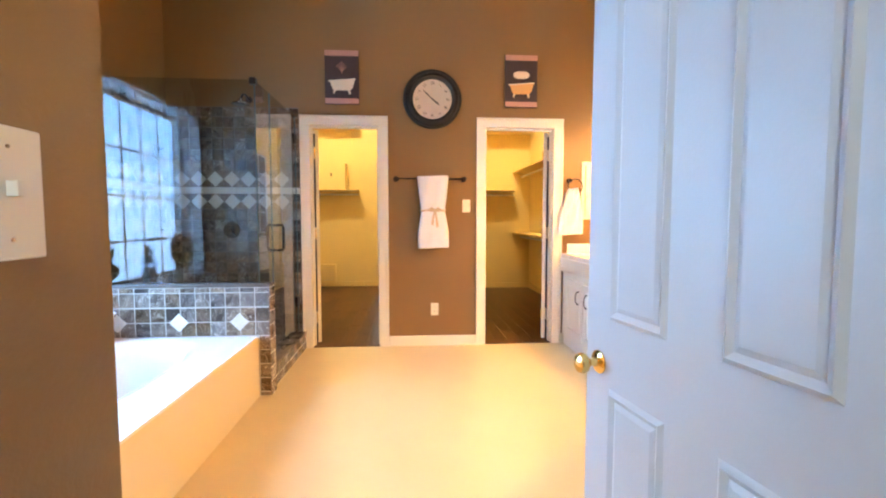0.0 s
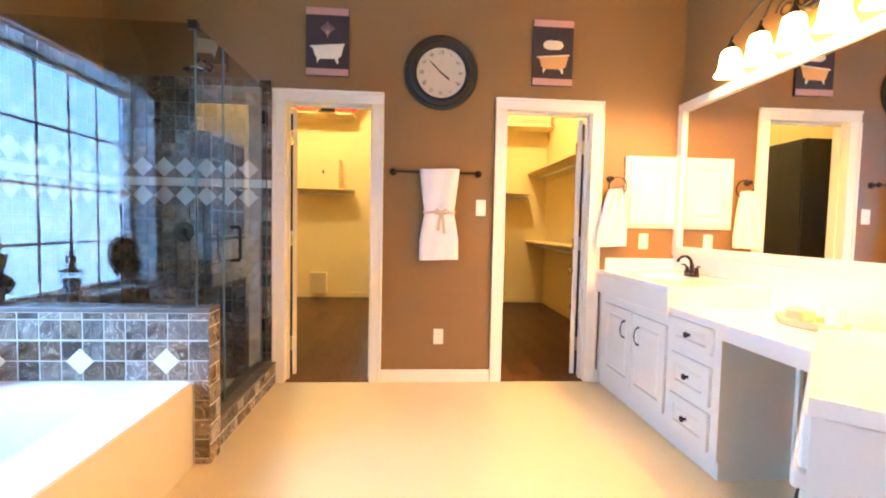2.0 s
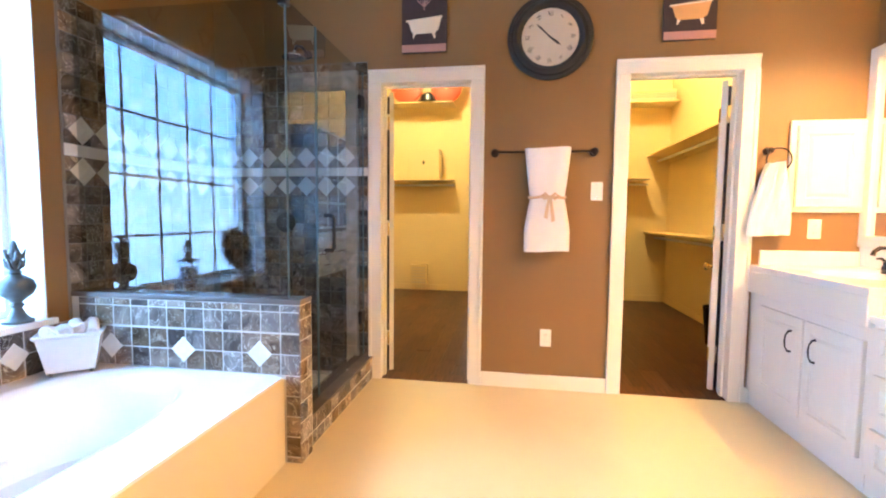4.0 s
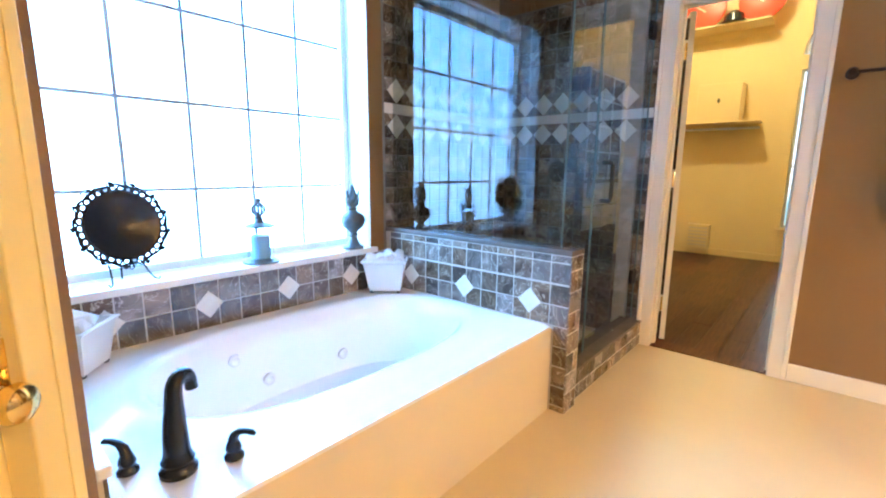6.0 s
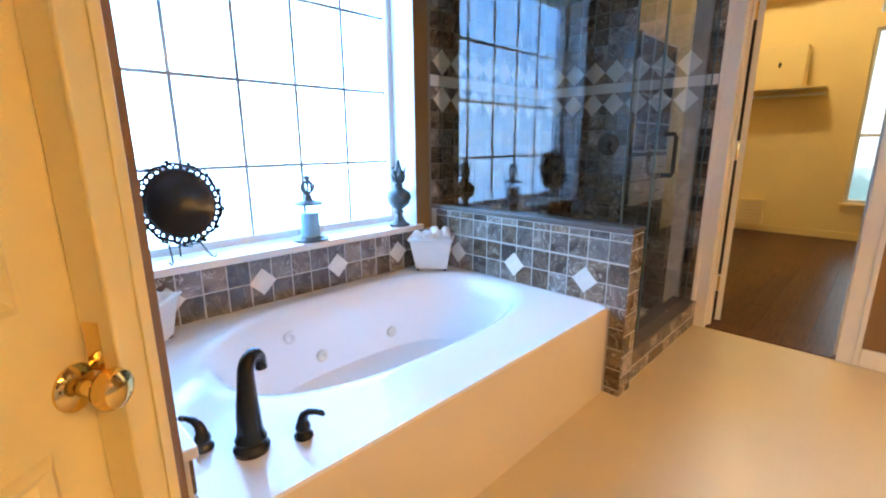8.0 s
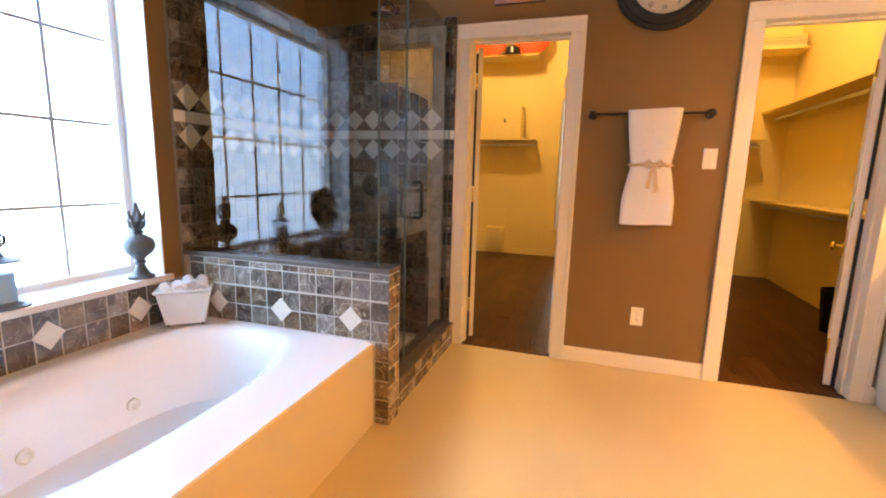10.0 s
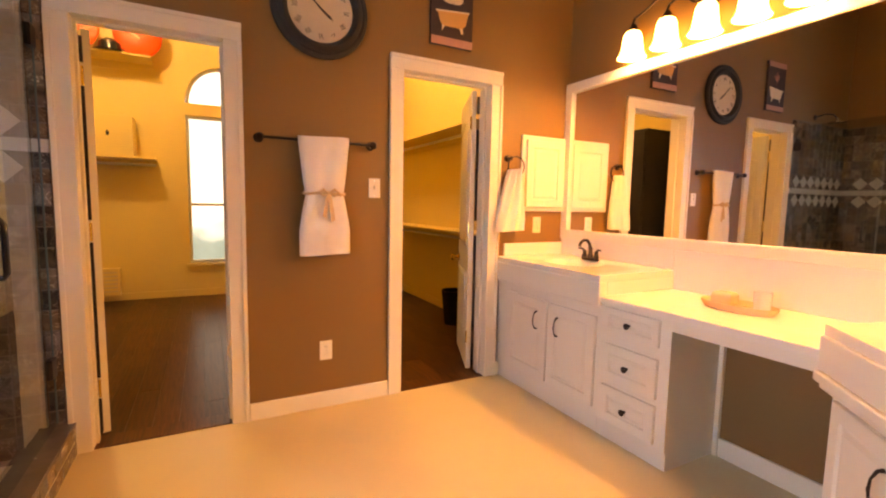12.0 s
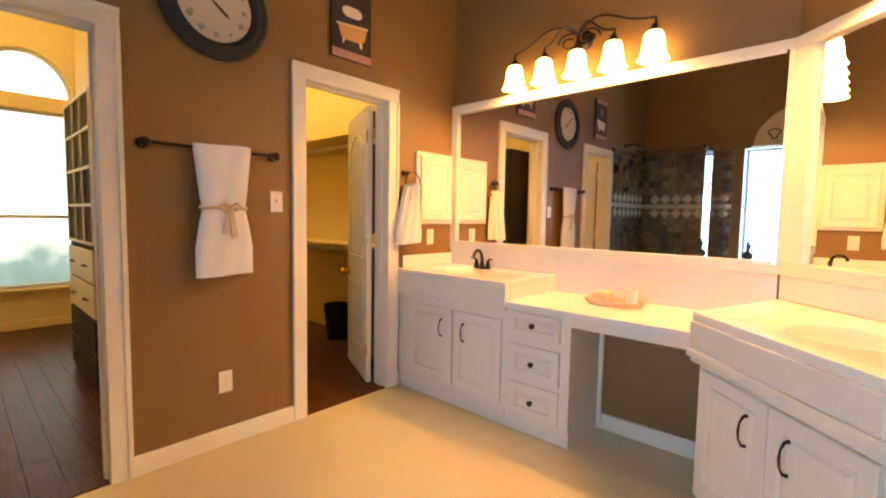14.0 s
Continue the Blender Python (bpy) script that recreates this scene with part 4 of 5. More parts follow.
def sconce(m, label, n=5, gap=0.222):
    t = thing("vanity_light", m, label, "wall light", "vanity lights")
    bm = bmesh.new()
    lathe(bm, [(0, 0), (0.06, 0), (0.06, 0.008), (0.045, 0.02), (0.02, 0.03), (0, 0.032)], 28, Matrix.Translation((0, 0, 2.36)) @ Matrix.Rotation(radians(90), 4, "X"))
    part("back_plate", bm, BRONZE, t, smooth=True)
    for s in (-1, 1):
        for reach in (1, 2):
            bm = bmesh.new()
            xs = s * gap * reach
            h = 0.06 if reach == 2 else 0.045
            pts = []
            for i in range(17):
                f = i / 16
                a = math.pi * f
                pts.append((xs * f, -0.09 - 0.04 * math.sin(a), 2.37 + h * math.sin(a * 0.9) + 0.03 * math.sin(2 * a) - 0.035 * f))
            pts += [(xs * 1.02, -0.10, 2.315), (xs * 1.02, -0.10, 2.30)]
            tube(bm, pts, 0.007, 8)
            part("scroll_arm", bm, BRONZE, t, smooth=True)
        bm = bmesh.new()
        tube(bm, [(s * (0.03 + 0.05 * (1 - f / 20)) * math.cos(f * 0.45) + s * 0.06, -0.085, 2.34 + (0.015 + 0.045 * (1 - f / 20)) * math.sin(f * 0.45)) for f in range(20)], 0.006, 8)
        part("scroll", bm, BRONZE, t, smooth=True)
    bm = bmesh.new()
    tube(bm, [(0, -0.03, 2.36), (0, -0.09, 2.38), (0, -0.10, 2.33), (0, -0.10, 2.30)], 0.008, 8)
    part("scroll_arm", bm, BRONZE, t, smooth=True)
    for i in range(n):
        x = (i - (n - 1) / 2) * gap
        k = Matrix.Translation((x, -0.10, 0))
        bm = bmesh.new()
        lathe(bm, [(0, 2.315), (0.014, 2.312), (0.024, 2.29), (0.027, 2.272), (0, 2.271)], 16, k)
        part("socket_cap", bm, BRONZE, t, smooth=True)
        bm = bmesh.new()
        pr = [(0.026, 2.274), (0.043, 2.266), (0.053, 2.245), (0.059, 2.20), (0.064, 2.16), (0.072, 2.135), (0.084, 2.118)]
        full = pr + [(r - 0.003, z) for r, z in pr[::-1]]
        lathe(bm, full, 28, k)
        bmesh.ops.delete(bm, geom=[f for f in bm.faces if len(f.verts) > 4], context="FACES")
        part("shade", bm, SHADE, t, "frosted white glass bell shade, lit", smooth=True)
        w = m @ Vector((x, -0.10, 2.15))
        lamp("bulb", "POINT", Matrix.Translation(w), BULB_POWER, BULB, 0.03)
    return t


sconce(Matrix.Translation((XR, -1.09, 0.015)) @ FACE_EAST, "dark bronze scrolled wall light with five lit frosted bell shades", 5, 0.228)
sconce(V2 @ Matrix.Translation((0.72, 0, 0)), "dark bronze scrolled wall light with three lit bell shades", 3)

# ---- sink faucets ----


def sink_faucet(m, label):
    t = thing("faucet", m, label, "faucet", "sink faucets")
    bm = bmesh.new()
    lathe(bm, [(0, 0), (0.028, 0), (0.028, 0.01), (0.022, 0.018), (0, 0.02)], 20, sx=2.7)
    part("base", bm, BRONZE, t, smooth=True)
    bm = bmesh.new()
    lathe(bm, [(0.016, 0.015), (0.02, 0.03), (0.013, 0.05), (0.013, 0.07), (0.018, 0.08), (0.0, 0.09)], 16)
    tube(bm, [(0, 0, 0.07), (0, -0.01, 0.11), (0, -0.035, 0.135), (0, -0.07, 0.135), (0, -0.095, 0.115), (0, -0.1, 0.095)], [0.012, 0.011, 0.010, 0.010, 0.010, 0.012], 10)
    part("spout", bm, BRONZE, t, smooth=True)
    for s in (-1, 1):
        bm = bmesh.new()
        lathe(bm, [(0.016, 0.015), (0.018, 0.03), (0.012, 0.045), (0.014, 0.06), (0, 0.066)], 14, Matrix.Translation((s * 0.052, 0, 0)))
        tube(bm, [(s * 0.052, 0, 0.06), (s * 0.075, -0.005, 0.075), (s * 0.10, -0.01, 0.072)], [0.008, 0.007, 0.005], 8)
        part("handle", bm, BRONZE, t, smooth=True)
    return t


sink_faucet(Matrix.Translation((1.70, -0.42, CT + 0.001)) @ FACE_EAST, "dark bronze two-handle faucet with an arched spout, behind the sink")
sink_faucet(V2 @ Matrix.Translation((0.72, -0.10, CT + 0.001)), "dark bronze two-handle faucet with arched spout, on the angled vanity")

# ---- wall things ----


def plate(m, label, toggle, s=1.0):
    t = thing("light_switch" if toggle else "wall_outlet", m, label, "light switch" if toggle else "outlet")
    bm = bbox(-0.036 * s, 0.036 * s, -0.006, 0.0, -0.058 * s, 0.058 * s, 0.003)
    part("cover_plate", bm, PLASTIC, t)
    if toggle:
        part("toggle", bbox(-0.005, 0.005, -0.018, -0.005, -0.004, 0.014, 0.001), PLASTIC, t)
    else:
        for z in (-0.022, 0.022):
            bm = bmesh.new()
            lathe(bm, [(0, 0), (0.016, 0), (0.016, 0.002), (0, 0.0025)], 20, Matrix.Translation((0, -0.006, z)) @ Matrix.Rotation(radians(90), 4, "X"), 1.0, 0.85)
            r = part("socket", bm, PLASTIC, t)
            bm = bmesh.new()
            for x in (-0.006, 0.006):
                box(bm, x - 0.001, x + 0.001, -0.0090, -0.0084, z - 0.004, z + 0.005)
            part("slots", bm, INK, r)
    for z in (-0.04 * s, 0.04 * s) if toggle else (0.0,):
        bm = bmesh.new()
        lathe(bm, [(0, 0), (0.003, 0), (0.002, 0.001), (0, 0.001)], 10, Matrix.Translation((0, -0.006, z)) @ Matrix.Rotation(radians(90), 4, "X"))
        part("screw", bm, CHROME, t)
    return t


plate(pose(0.318, 0, 1.31), "almond light switch plate on the brown wall beside the closet door", True)
plate(pose(0.022, 0, 0.345), "almond outlet low on the brown wall", False)
plate(pose(1.575, 0, 1.085), "almond outlet above the vanity", False)
plate(Matrix.Translation((-0.66, -3.627, 1.21)) @ Matrix.Rotation(radians(90), 4, "Z"), "oversized white switch plate beside the entrance", True, 1.3)

bar = thing("towel_bar", pose(-0.02, 0, 1.555), "dark bronze towel bar with round posts on the brown wall", "towel bar")
for s in (-1, 1):
    bm = bmesh.new()
    lathe(bm, [(0, 0), (0.026, 0), (0.026, 0.006), (0.014, 0.012), (0.012, 0.045), (0.02, 0.055), (0.022, 0.066), (0.014, 0.078), (0, 0.082)], 18, Matrix.Translation((s * 0.31, 0, 0)) @ Matrix.Rotation(radians(90), 4, "X"))
    part("post", bm, BRONZE, bar, smooth=True)
bm = bmesh.new()
tube(bm, [(-0.31, -0.06, 0), (0.31, -0.06, 0)], 0.008, 10)
part("rod", bm, BRONZE, bar, smooth=True)


def cloth(rows, y, t, folds=3.0, amp=0.006, n=28):
    """Hanging cloth: rows of (z, centre, half width, bulge)."""
    bm = bmesh.new()
    grids = []
    for side in (-1, 1):
        g = []
        for j, (z, cx, hw, bulge) in enumerate(rows):
            r = []
            for i in range(n + 1):
                f = -1 + 2 * i / n
                e = math.sqrt(max(0.0, 1 - f ** 6))
                w = amp * math.sin(folds * math.pi * f + j * 0.25) * (1 - abs(f) ** 4) * (0.13 / hw)
                r.append(bm.verts.new((cx + hw * f, y + side * (t + bulge) * e / 2 + (w if side < 0 else 0), z + 0.004 * math.sin(2.2 * f))))
            g.append(r)
        grids.append(g)
        for a, b in zip(g, g[1:]):
            for i in range(n):
                bm.faces.new([a[i], a[i + 1], b[i + 1], b[i]])
    for j in range(len(rows) - 1):
        for i in (0, n):
            bm.faces.new([grids[0][j][i], grids[1][j][i], grids[1][j + 1][i], grids[0][j + 1][i]])
    for j in (0, len(rows) - 1):
        for i in range(n):
            bm.faces.new([grids[0][j][i], grids[0][j][i + 1], grids[1][j][i + 1], grids[1][j][i]])
    bmesh.ops.remove_doubles(bm, verts=bm.verts, dist=0.0005)
    return bm


tw = thing("towel", pose(0, 0, 0), "white bath towel on the bar, cinched with a tan ribbon", "towel")
rows = []
for k in range(25):
    z = 1.578 - 0.654 * k / 24
    f = k / 24
    waist = math.exp(-((z - 1.268) / 0.05) ** 2)
    hw = (0.142 - 0.030 * min(1, max(0, (1.56 - z) / 0.28))) if z > 1.268 else 0.108 + 0.034 * min(1, (1.268 - z) / 0.20)
    rows.append((z, 0.004 + 0.004 * f, hw - 0.004 * waist, 0.012 * (1 - waist)))
part("towel_cloth", cloth(rows, -0.066, 0.040, 2.2, 0.003), TOWEL, tw, smooth=True)
bm = bmesh.new()
tube(bm, [(0.005 + 0.112 * math.cos(a), -0.066 + 0.03 * math.sin(a), 1.268 + 0.004 * math.sin(3 * a)) for a in [2 * math.pi * i / 28 for i in range(28)]], 0.009, 8, close=True)
part("ribbon", bm, RIBBON, tw, "tan sheer ribbon", smooth=True)
bm = bmesh.new()
for s, L in ((-1, 0.13), (1, 0.15)):
    prism(bm, [(0.02 + s * 0.012, 1.27), (0.02 + s * 0.035, 1.27 - L), (0.02 + s * 0.012, 1.27 - L - 0.01), (0.02 - s * 0.004, 1.27)], -0.104 - 0.003 * s, -0.101 - 0.003 * s)
part("ribbon_tails", bm, RIBBON, tw, "hanging tan ribbon ends")
bm = bmesh.new()
for s in (-1, 1):
    tube(bm, [(0.02, -0.10, 1.268), (0.02 + s * 0.03, -0.112, 1.29), (0.02 + s * 0.055, -0.108, 1.275), (0.02 + s * 0.03, -0.106, 1.255)], 0.008, 8, close=True)
part("bow", bm, RIBBON, tw, "tan ribbon bow", smooth=True)

ring = thing("towel_ring", pose(1.292, 0, 1.55), "dark bronze towel ring beside the closet door", "towel ring")
bm = bmesh.new()
lathe(bm, [(0, 0), (0.024, 0), (0.024, 0.006), (0.012, 0.012), (0.010, 0.04), (0.017, 0.05), (0.0, 0.062)], 18, Matrix.Rotation(radians(90), 4, "X"))
part("post", bm, BRONZE, ring, smooth=True)
bm = bmesh.new()
tube(bm, [(0.045 + 0.068 * math.cos(a), -0.05 + 0.0 * a, -0.055 + 0.068 * math.sin(a)) for a in [2 * math.pi * i / 32 for i in range(32)]], 0.005, 8, close=True)
part("ring", bm, BRONZE, ring, smooth=True)
tw2 = thing("towel", pose(0, 0, 0), "white hand towel hanging from the bronze ring", "towel")
rows = [(1.475 - 0.43 * k / 16, 1.315 - 0.020 * k / 16, 0.045 + 0.072 * min(1, k / 13) ** 0.7, 0.02) for k in range(17)]
part("towel_cloth", cloth(rows, -0.055, 0.045, 2.6, 0.010), TOWEL, tw2, smooth=True)

mc = thing("medicine_cabinet", pose(0, 0, 0), "white painted recessed medicine cabinet with a raised-panel door", "cabinet")
part("cabinet_frame", bbox(1.41, 1.815, -0.02, -0.001, 1.185, 1.725, 0.004), CABINET, mc)
cab_door(mc, 0.34, 0.475, pose(1.443, -0.02, 1.215))

clk = thing("wall_clock", pose(0.003, 0, 2.275), "large round wall clock with a dark rim and cream face", "clock")
bm = bmesh.new()
lathe(bm, [(0, 0), (0.262, 0), (0.267, 0.012), (0.262, 0.026), (0.245, 0.034), (0.232, 0.030), (0.222, 0.040), (0.205, 0.044), (0.192, 0.034), (0.180, 0.018), (0.178, 0.012), (0, 0.012)], 64, Matrix.Rotation(radians(90), 4, "X"))
part("rim", bm, BLACKWOOD, clk, "dark stained stepped rim", smooth=True)
bm = bmesh.new()
lathe(bm, [(0, 0.0125), (0.177, 0.0125), (0.177, 0.015), (0, 0.015)], 64, Matrix.Rotation(radians(90), 4, "X"))
part("dial", bm, FACE, clk, "aged cream paper dial")
ROMAN = ["XII", "I", "II", "III", "IIII", "V", "VI", "VII", "VIII", "IX", "X", "XI"]
for i, txt in enumerate(ROMAN):
    a = radians(30 * i)
    c = bpy.data.curves.new("numeral", "FONT")
    c.body, c.size, c.align_x, c.align_y, c.extrude = txt, 0.042, "CENTER", "CENTER", 0.0006
    o = new("numeral", c)
    o.parent = clk
    c.materials.append(INK)
    o.matrix_basis = Matrix.Translation((0.142 * math.sin(a), -0.0160, 0.142 * math.cos(a))) @ Matrix.Rotation(-a, 4, "Y") @ Matrix.Rotation(radians(90), 4, "X") @ Matrix.Diagonal((0.7, 1, 1, 1))
for L, w, ang, nm in ((0.085, 0.010, 128, "hour_hand"), (0.125, 0.007, -46, "minute_hand")):
    bm = bmesh.new()
    prism(bm, [(-w * 0.5, -0.02), (w * 0.5, -0.02), (w * 0.8, L * 0.7), (0, L), (-w * 0.8, L * 0.7)], -0.0195, -0.018)
    bmesh.ops.transform(bm, matrix=Matrix.Rotation(radians(ang), 4, "Y"), verts=bm.verts)
    part(nm, bm, INK, clk)


def picture(x, gold, label):
    t = thing("wall_picture", pose(x, 0, 2.45), label, "picture", "bath pictures")
    part("canvas", bbox(-0.15, 0.15, -0.025, 0.0, -0.235, 0.235, 0.003), ARTDARK, t)
    for z0, z1 in ((0.185, 0.233), (-0.233, -0.185)):
        part("band", bbox(-0.148, 0.148, -0.0275, -0.0255, z0, z1), ARTPINK, t, "dusty rose painted band")
    bm = bmesh.new()
    out = [(-0.115, -0.035), (0.118, -0.015), (0.112, -0.03), (0.095, -0.095), (0.07, -0.115), (-0.065, -0.118), (-0.085, -0.10), (-0.10, -0.05)]
    prism(bm, out, -0.0278, -0.0255)
    part("painted_tub", bm, ARTGOLD if gold else ARTCREAM, t, "painted claw-foot bathtub")
    bm = bmesh.new()
    prism(bm, [(-0.12, -0.040), (0.122, -0.018), (0.12, -0.008), (-0.12, -0.030)], -0.0290, -0.0280)
    part("painted_rim", bm, ARTCREAM, t, "painted cream tub rim")
    for fx in (-0.062, 0.062):
        bm = bmesh.new()
        prism(bm, [(fx - 0.012, -0.112), (fx + 0.012, -0.112), (fx + 0.004 + (0.012 if fx > 0 else -0.012), -0.145), (fx + (0.004 if fx > 0 else -0.012), -0.15)], -0.0276, -0.0256)
        part("painted_foot", bm, ARTCREAM, t)
    bm = bmesh.new()
    if gold:
        prism(bm, [(0.075 * math.cos(a), 0.055 + 0.032 * math.sin(a) * (1 + 0.3 * abs(math.cos(a)))) for a in [2 * math.pi * i / 24 for i in range(24)]], -0.0276, -0.0256)
    else:
        for k in range(7):
            a = radians(-60 + 20 * k)
            tube(bm, [(0, -0.0262, 0.05), (0.055 * math.sin(a), -0.0262, 0.07 + 0.055 * math.cos(a))], 0.0022, 6)
        tube(bm, [(0.0, -0.0262, 0.14), (0.0, -0.0262, 0.03)], 0.003, 6)
    part("painted_mirror" if gold else "painted_chandelier", bm, ARTCREAM if gold else ARTPINK, t)
    if gold is False:
        bm = bmesh.new()
        prism(bm, [(0.06, -0.02), (0.10, -0.016), (0.098, -0.08), (0.062, -0.078)], -0.0302, -0.0291)
        part("painted_towel", bm, ARTCREAM, t)
    return t


picture(-0.805, False, "dark plum canvas picture of a cream bathtub under a chandelier")
picture(0.82, True, "dark plum canvas picture of a gold bathtub under a mirror")

# ---- things on sill and tub ----
SZ = SILL_Z + 0.0125


def basket(x, y, rot, label, size=1.14):
    t = thing("basket", pose(x, y, TUB_Z + 0.001, 0, 0, rot) @ Matrix.Scale(size, 4), label, "basket", "towel baskets")
    bm = bmesh.new()
    def sq(a, b, z):
        return [bm.verts.new(p) for p in ((-a, -b, z), (a, -b, z), (a, b, z), (-a, b, z))]
    L = [sq(0.075, 0.055, 0.012), sq(0.1, 0.075, 0.15), sq(0.108, 0.083, 0.155), sq(0.108, 0.083, 0.165), sq(0.096, 0.071, 0.165), sq(0.07, 0.05, 0.02)]
    for p, q in zip(L, L[1:]):
        for i in range(4):
            bm.faces.new([p[i], p[(i + 1) % 4], q[(i + 1) % 4], q[i]])
    bm.faces.new(L[0][::-1])
    bm.faces.new(L[-1])
    part("basket_body", bm, CERAMIC, t)
    for sx in (-1, 1):
        for sy in (-1, 1):
            bm = bmesh.new()
            bmesh.ops.create_icosphere(bm, subdivisions=2, radius=0.011, matrix=Matrix.Translation((sx * 0.066, sy * 0.046, 0.010)))
            part("foot", bm, IRONG, t, smooth=True)
    for y in (-0.084, 0.084):
        bm = bmesh.new()
        for k in range(30):
            f = k / 29
            bmesh.ops.create_icosphere(bm, subdivisions=1, radius=0.006, matrix=Matrix.Translation((-0.105 + 0.21 * f, y, 0.163)))
        part("beaded_rim", bm, CERAMIC, t, smooth=True)
    rnd = random.Random(int(100 * x) + 7)
    for k in range(6):
        c = thing("rolled_cloth", t.matrix_basis @ pose(-0.065 + 0.026 * k, rnd.uniform(-0.02, 0.02), 0.165 + rnd.uniform(0, 0.012), rnd.uniform(-15, 15), 0, rnd.uniform(-12, 12)), "white rolled washcloth in the white basket", "washcloth", "washcloths")
        bm = bmesh.new()
        sp = [(0.004 + 0.0028 * a) for a in range(7)]
        pts = [((0.003 + 0.0035 * a / 3) * math.cos(a * 0.8), (0.003 + 0.0035 * a / 3) * math.sin(a * 0.8)) for a in range(22)]
        lathe(bm, [(0, -0.055), (0.018, -0.055), (0.024, -0.048), (0.024, 0.048), (0.018, 0.055), (0.010, 0.052), (0, 0.054)], 16, Matrix.Rotation(radians(90), 4, "X"))
        for v in bm.verts:
            v.co += Vector((rnd.uniform(-1, 1), rnd.uniform(-1, 1), rnd.uniform(-1, 1))) * 0.002
        part("cloth", bm, TOWEL, c, smooth=True)


basket(-2.205, -1.245, 40, "white footed basket of washcloths by the tiled half wall")
basket(-2.20, -2.645, -40, "white footed basket of washcloths by the tub faucet", 1.0)

# the black plate on its stand
pl = thing("decorative_plate", Matrix.Translation((XL - 0.06, -2.43, SZ)) @ Matrix.Rotation(radians(98), 4, "Z"), "black openwork plate on a wire stand, on the window sill", "plate")
T = Matrix.Translation((0, 0, 0.225)) @ Matrix.Rotation(radians(-10), 4, "X") @ Matrix.Rotation(radians(90), 4, "X")
bm = bmesh.new()
lathe(bm, [(0, -0.006), (0.085, -0.006), (0.10, 0.004), (0.126, 0.008), (0.132, 0.010), (0.126, 0.014), (0.10, 0.010), (0.086, 0.0), (0, 0.0)], 48, T)
part("dish", bm, BLACK, pl, smooth=True)
bm = bmesh.new()
for rr, rad in ((0.130, 0.006), (0.153, 0.006)):
    tube(bm, [T @ Vector((rr * (1 + (0.03 * math.sin(13 * a) if rr > 0.14 else 0)) * math.cos(a), rr * (1 + (0.03 * math.sin(13 * a) if rr > 0.14 else 0)) * math.sin(a), 0.011)) for a in [2 * math.pi * i / 104 for i in range(104)]], rad, 6, close=True)
for i in range(34):
    a = 2 * math.pi * i / 34
    c = (0.139 * math.cos(a), 0.139 * math.sin(a))
    tube(bm, [T @ Vector((c[0] + 0.011 * math.cos(b), c[1] + 0.011 * math.sin(b), 0.011)) for b in [2 * math.pi * j / 10 for j in range(10)]], 0.005, 5, close=True)
for i in range(13):
    a = 2 * math.pi * (i + 0.5) / 13
    bmesh.ops.create_icosphere(bm, subdivisions=1, radius=0.010, matrix=T @ Matrix.Translation((0.163 * math.cos(a), 0.163 * math.sin(a), 0.011)))
    tube(bm, [T @ Vector((0.163 * math.cos(a + 0.12) + 0.009 * math.cos(b), 0.163 * math.sin(a + 0.12) + 0.009 * math.sin(b), 0.011)) for b in [2 * math.pi * j / 8 for j in range(8)]], 0.003, 5, close=True)
part("openwork_rim", bm, BLACK, pl, "black scrolled openwork rim", smooth=True)
bm = bmesh.new()
for s in (-1, 1):
    tube(bm, [(s * 0.065, 0.015, 0.115), (s * 0.06, 0.0, 0.06), (s * 0.066, -0.025, 0.03), (s * 0.075, -0.05, 0.008), (s * 0.085, -0.062, 0.004), (s * 0.09, -0.055, 0.014)], 0.0035, 6)
tube(bm, [(0, 0.03, 0.2), (0, 0.055, 0.1), (0, 0.06, 0.004)], 0.0035, 6)
tube(bm, [(-0.06, 0.0, 0.06), (0.06, 0.0, 0.06)], 0.003, 6)
part("stand", bm, BLACK, pl, "black wire stand", smooth=True)

jar = thing("candle_jar", pose(XL - 0.055, -1.885, SZ) @ Matrix.Diagonal((1.35, 1.35, 1.03, 1.0)), "glass jar with pale blue candle and iron lid on the sill", "candle jar")
bm = bmesh.new()
lathe(bm, [(0, 0), (0.062, 0), (0.062, 0.006), (0.05, 0.012), (0.046, 0.018), (0, 0.018)], 28)
part("foot", bm, IRONG, jar, smooth=True)
bm = bmesh.new()
lathe(bm, [(0, 0.019), (0.033, 0.019), (0.033, 0.125), (0, 0.125)], 28)
part("candle", bm, CANDLE, jar, smooth=True)
bm = bmesh.new()
lathe(bm, [(0.045, 0.019), (0.045, 0.165), (0.043, 0.165), (0.043, 0.019)], 28)
bmesh.ops.delete(bm, geom=[f for f in bm.faces if len(f.verts) > 4], context="FACES")
g = part("glass", bm, PANE, jar, "clear glass cylinder", smooth=True)
g.visible_shadow = False
bm = bmesh.new()
lathe(bm, [(0, 0.166), (0.052, 0.166), (0.052, 0.172), (0.04, 0.18), (0.018, 0.186), (0.012, 0.2), (0.016, 0.205), (0.008, 0.214), (0, 0.215)], 24)
part("lid", bm, IRONG, jar, smooth=True)
bm = bmesh.new()
for k in range(4):
    a = math.pi / 2 * k
    tube(bm, [(0, 0, 0.212), (0.022 * math.cos(a), 0.022 * math.sin(a), 0.23), (0.024 * math.cos(a), 0.024 * math.sin(a), 0.255), (0.006 * math.cos(a), 0.006 * math.sin(a), 0.275)], 0.005, 6)
bmesh.ops.create_icosphere(bm, subdivisions=2, radius=0.012, matrix=Matrix.Translation((0, 0, 0.288)))
tube(bm, [(0, 0, 0.21), (0, 0, 0.285)], 0.005, 6)
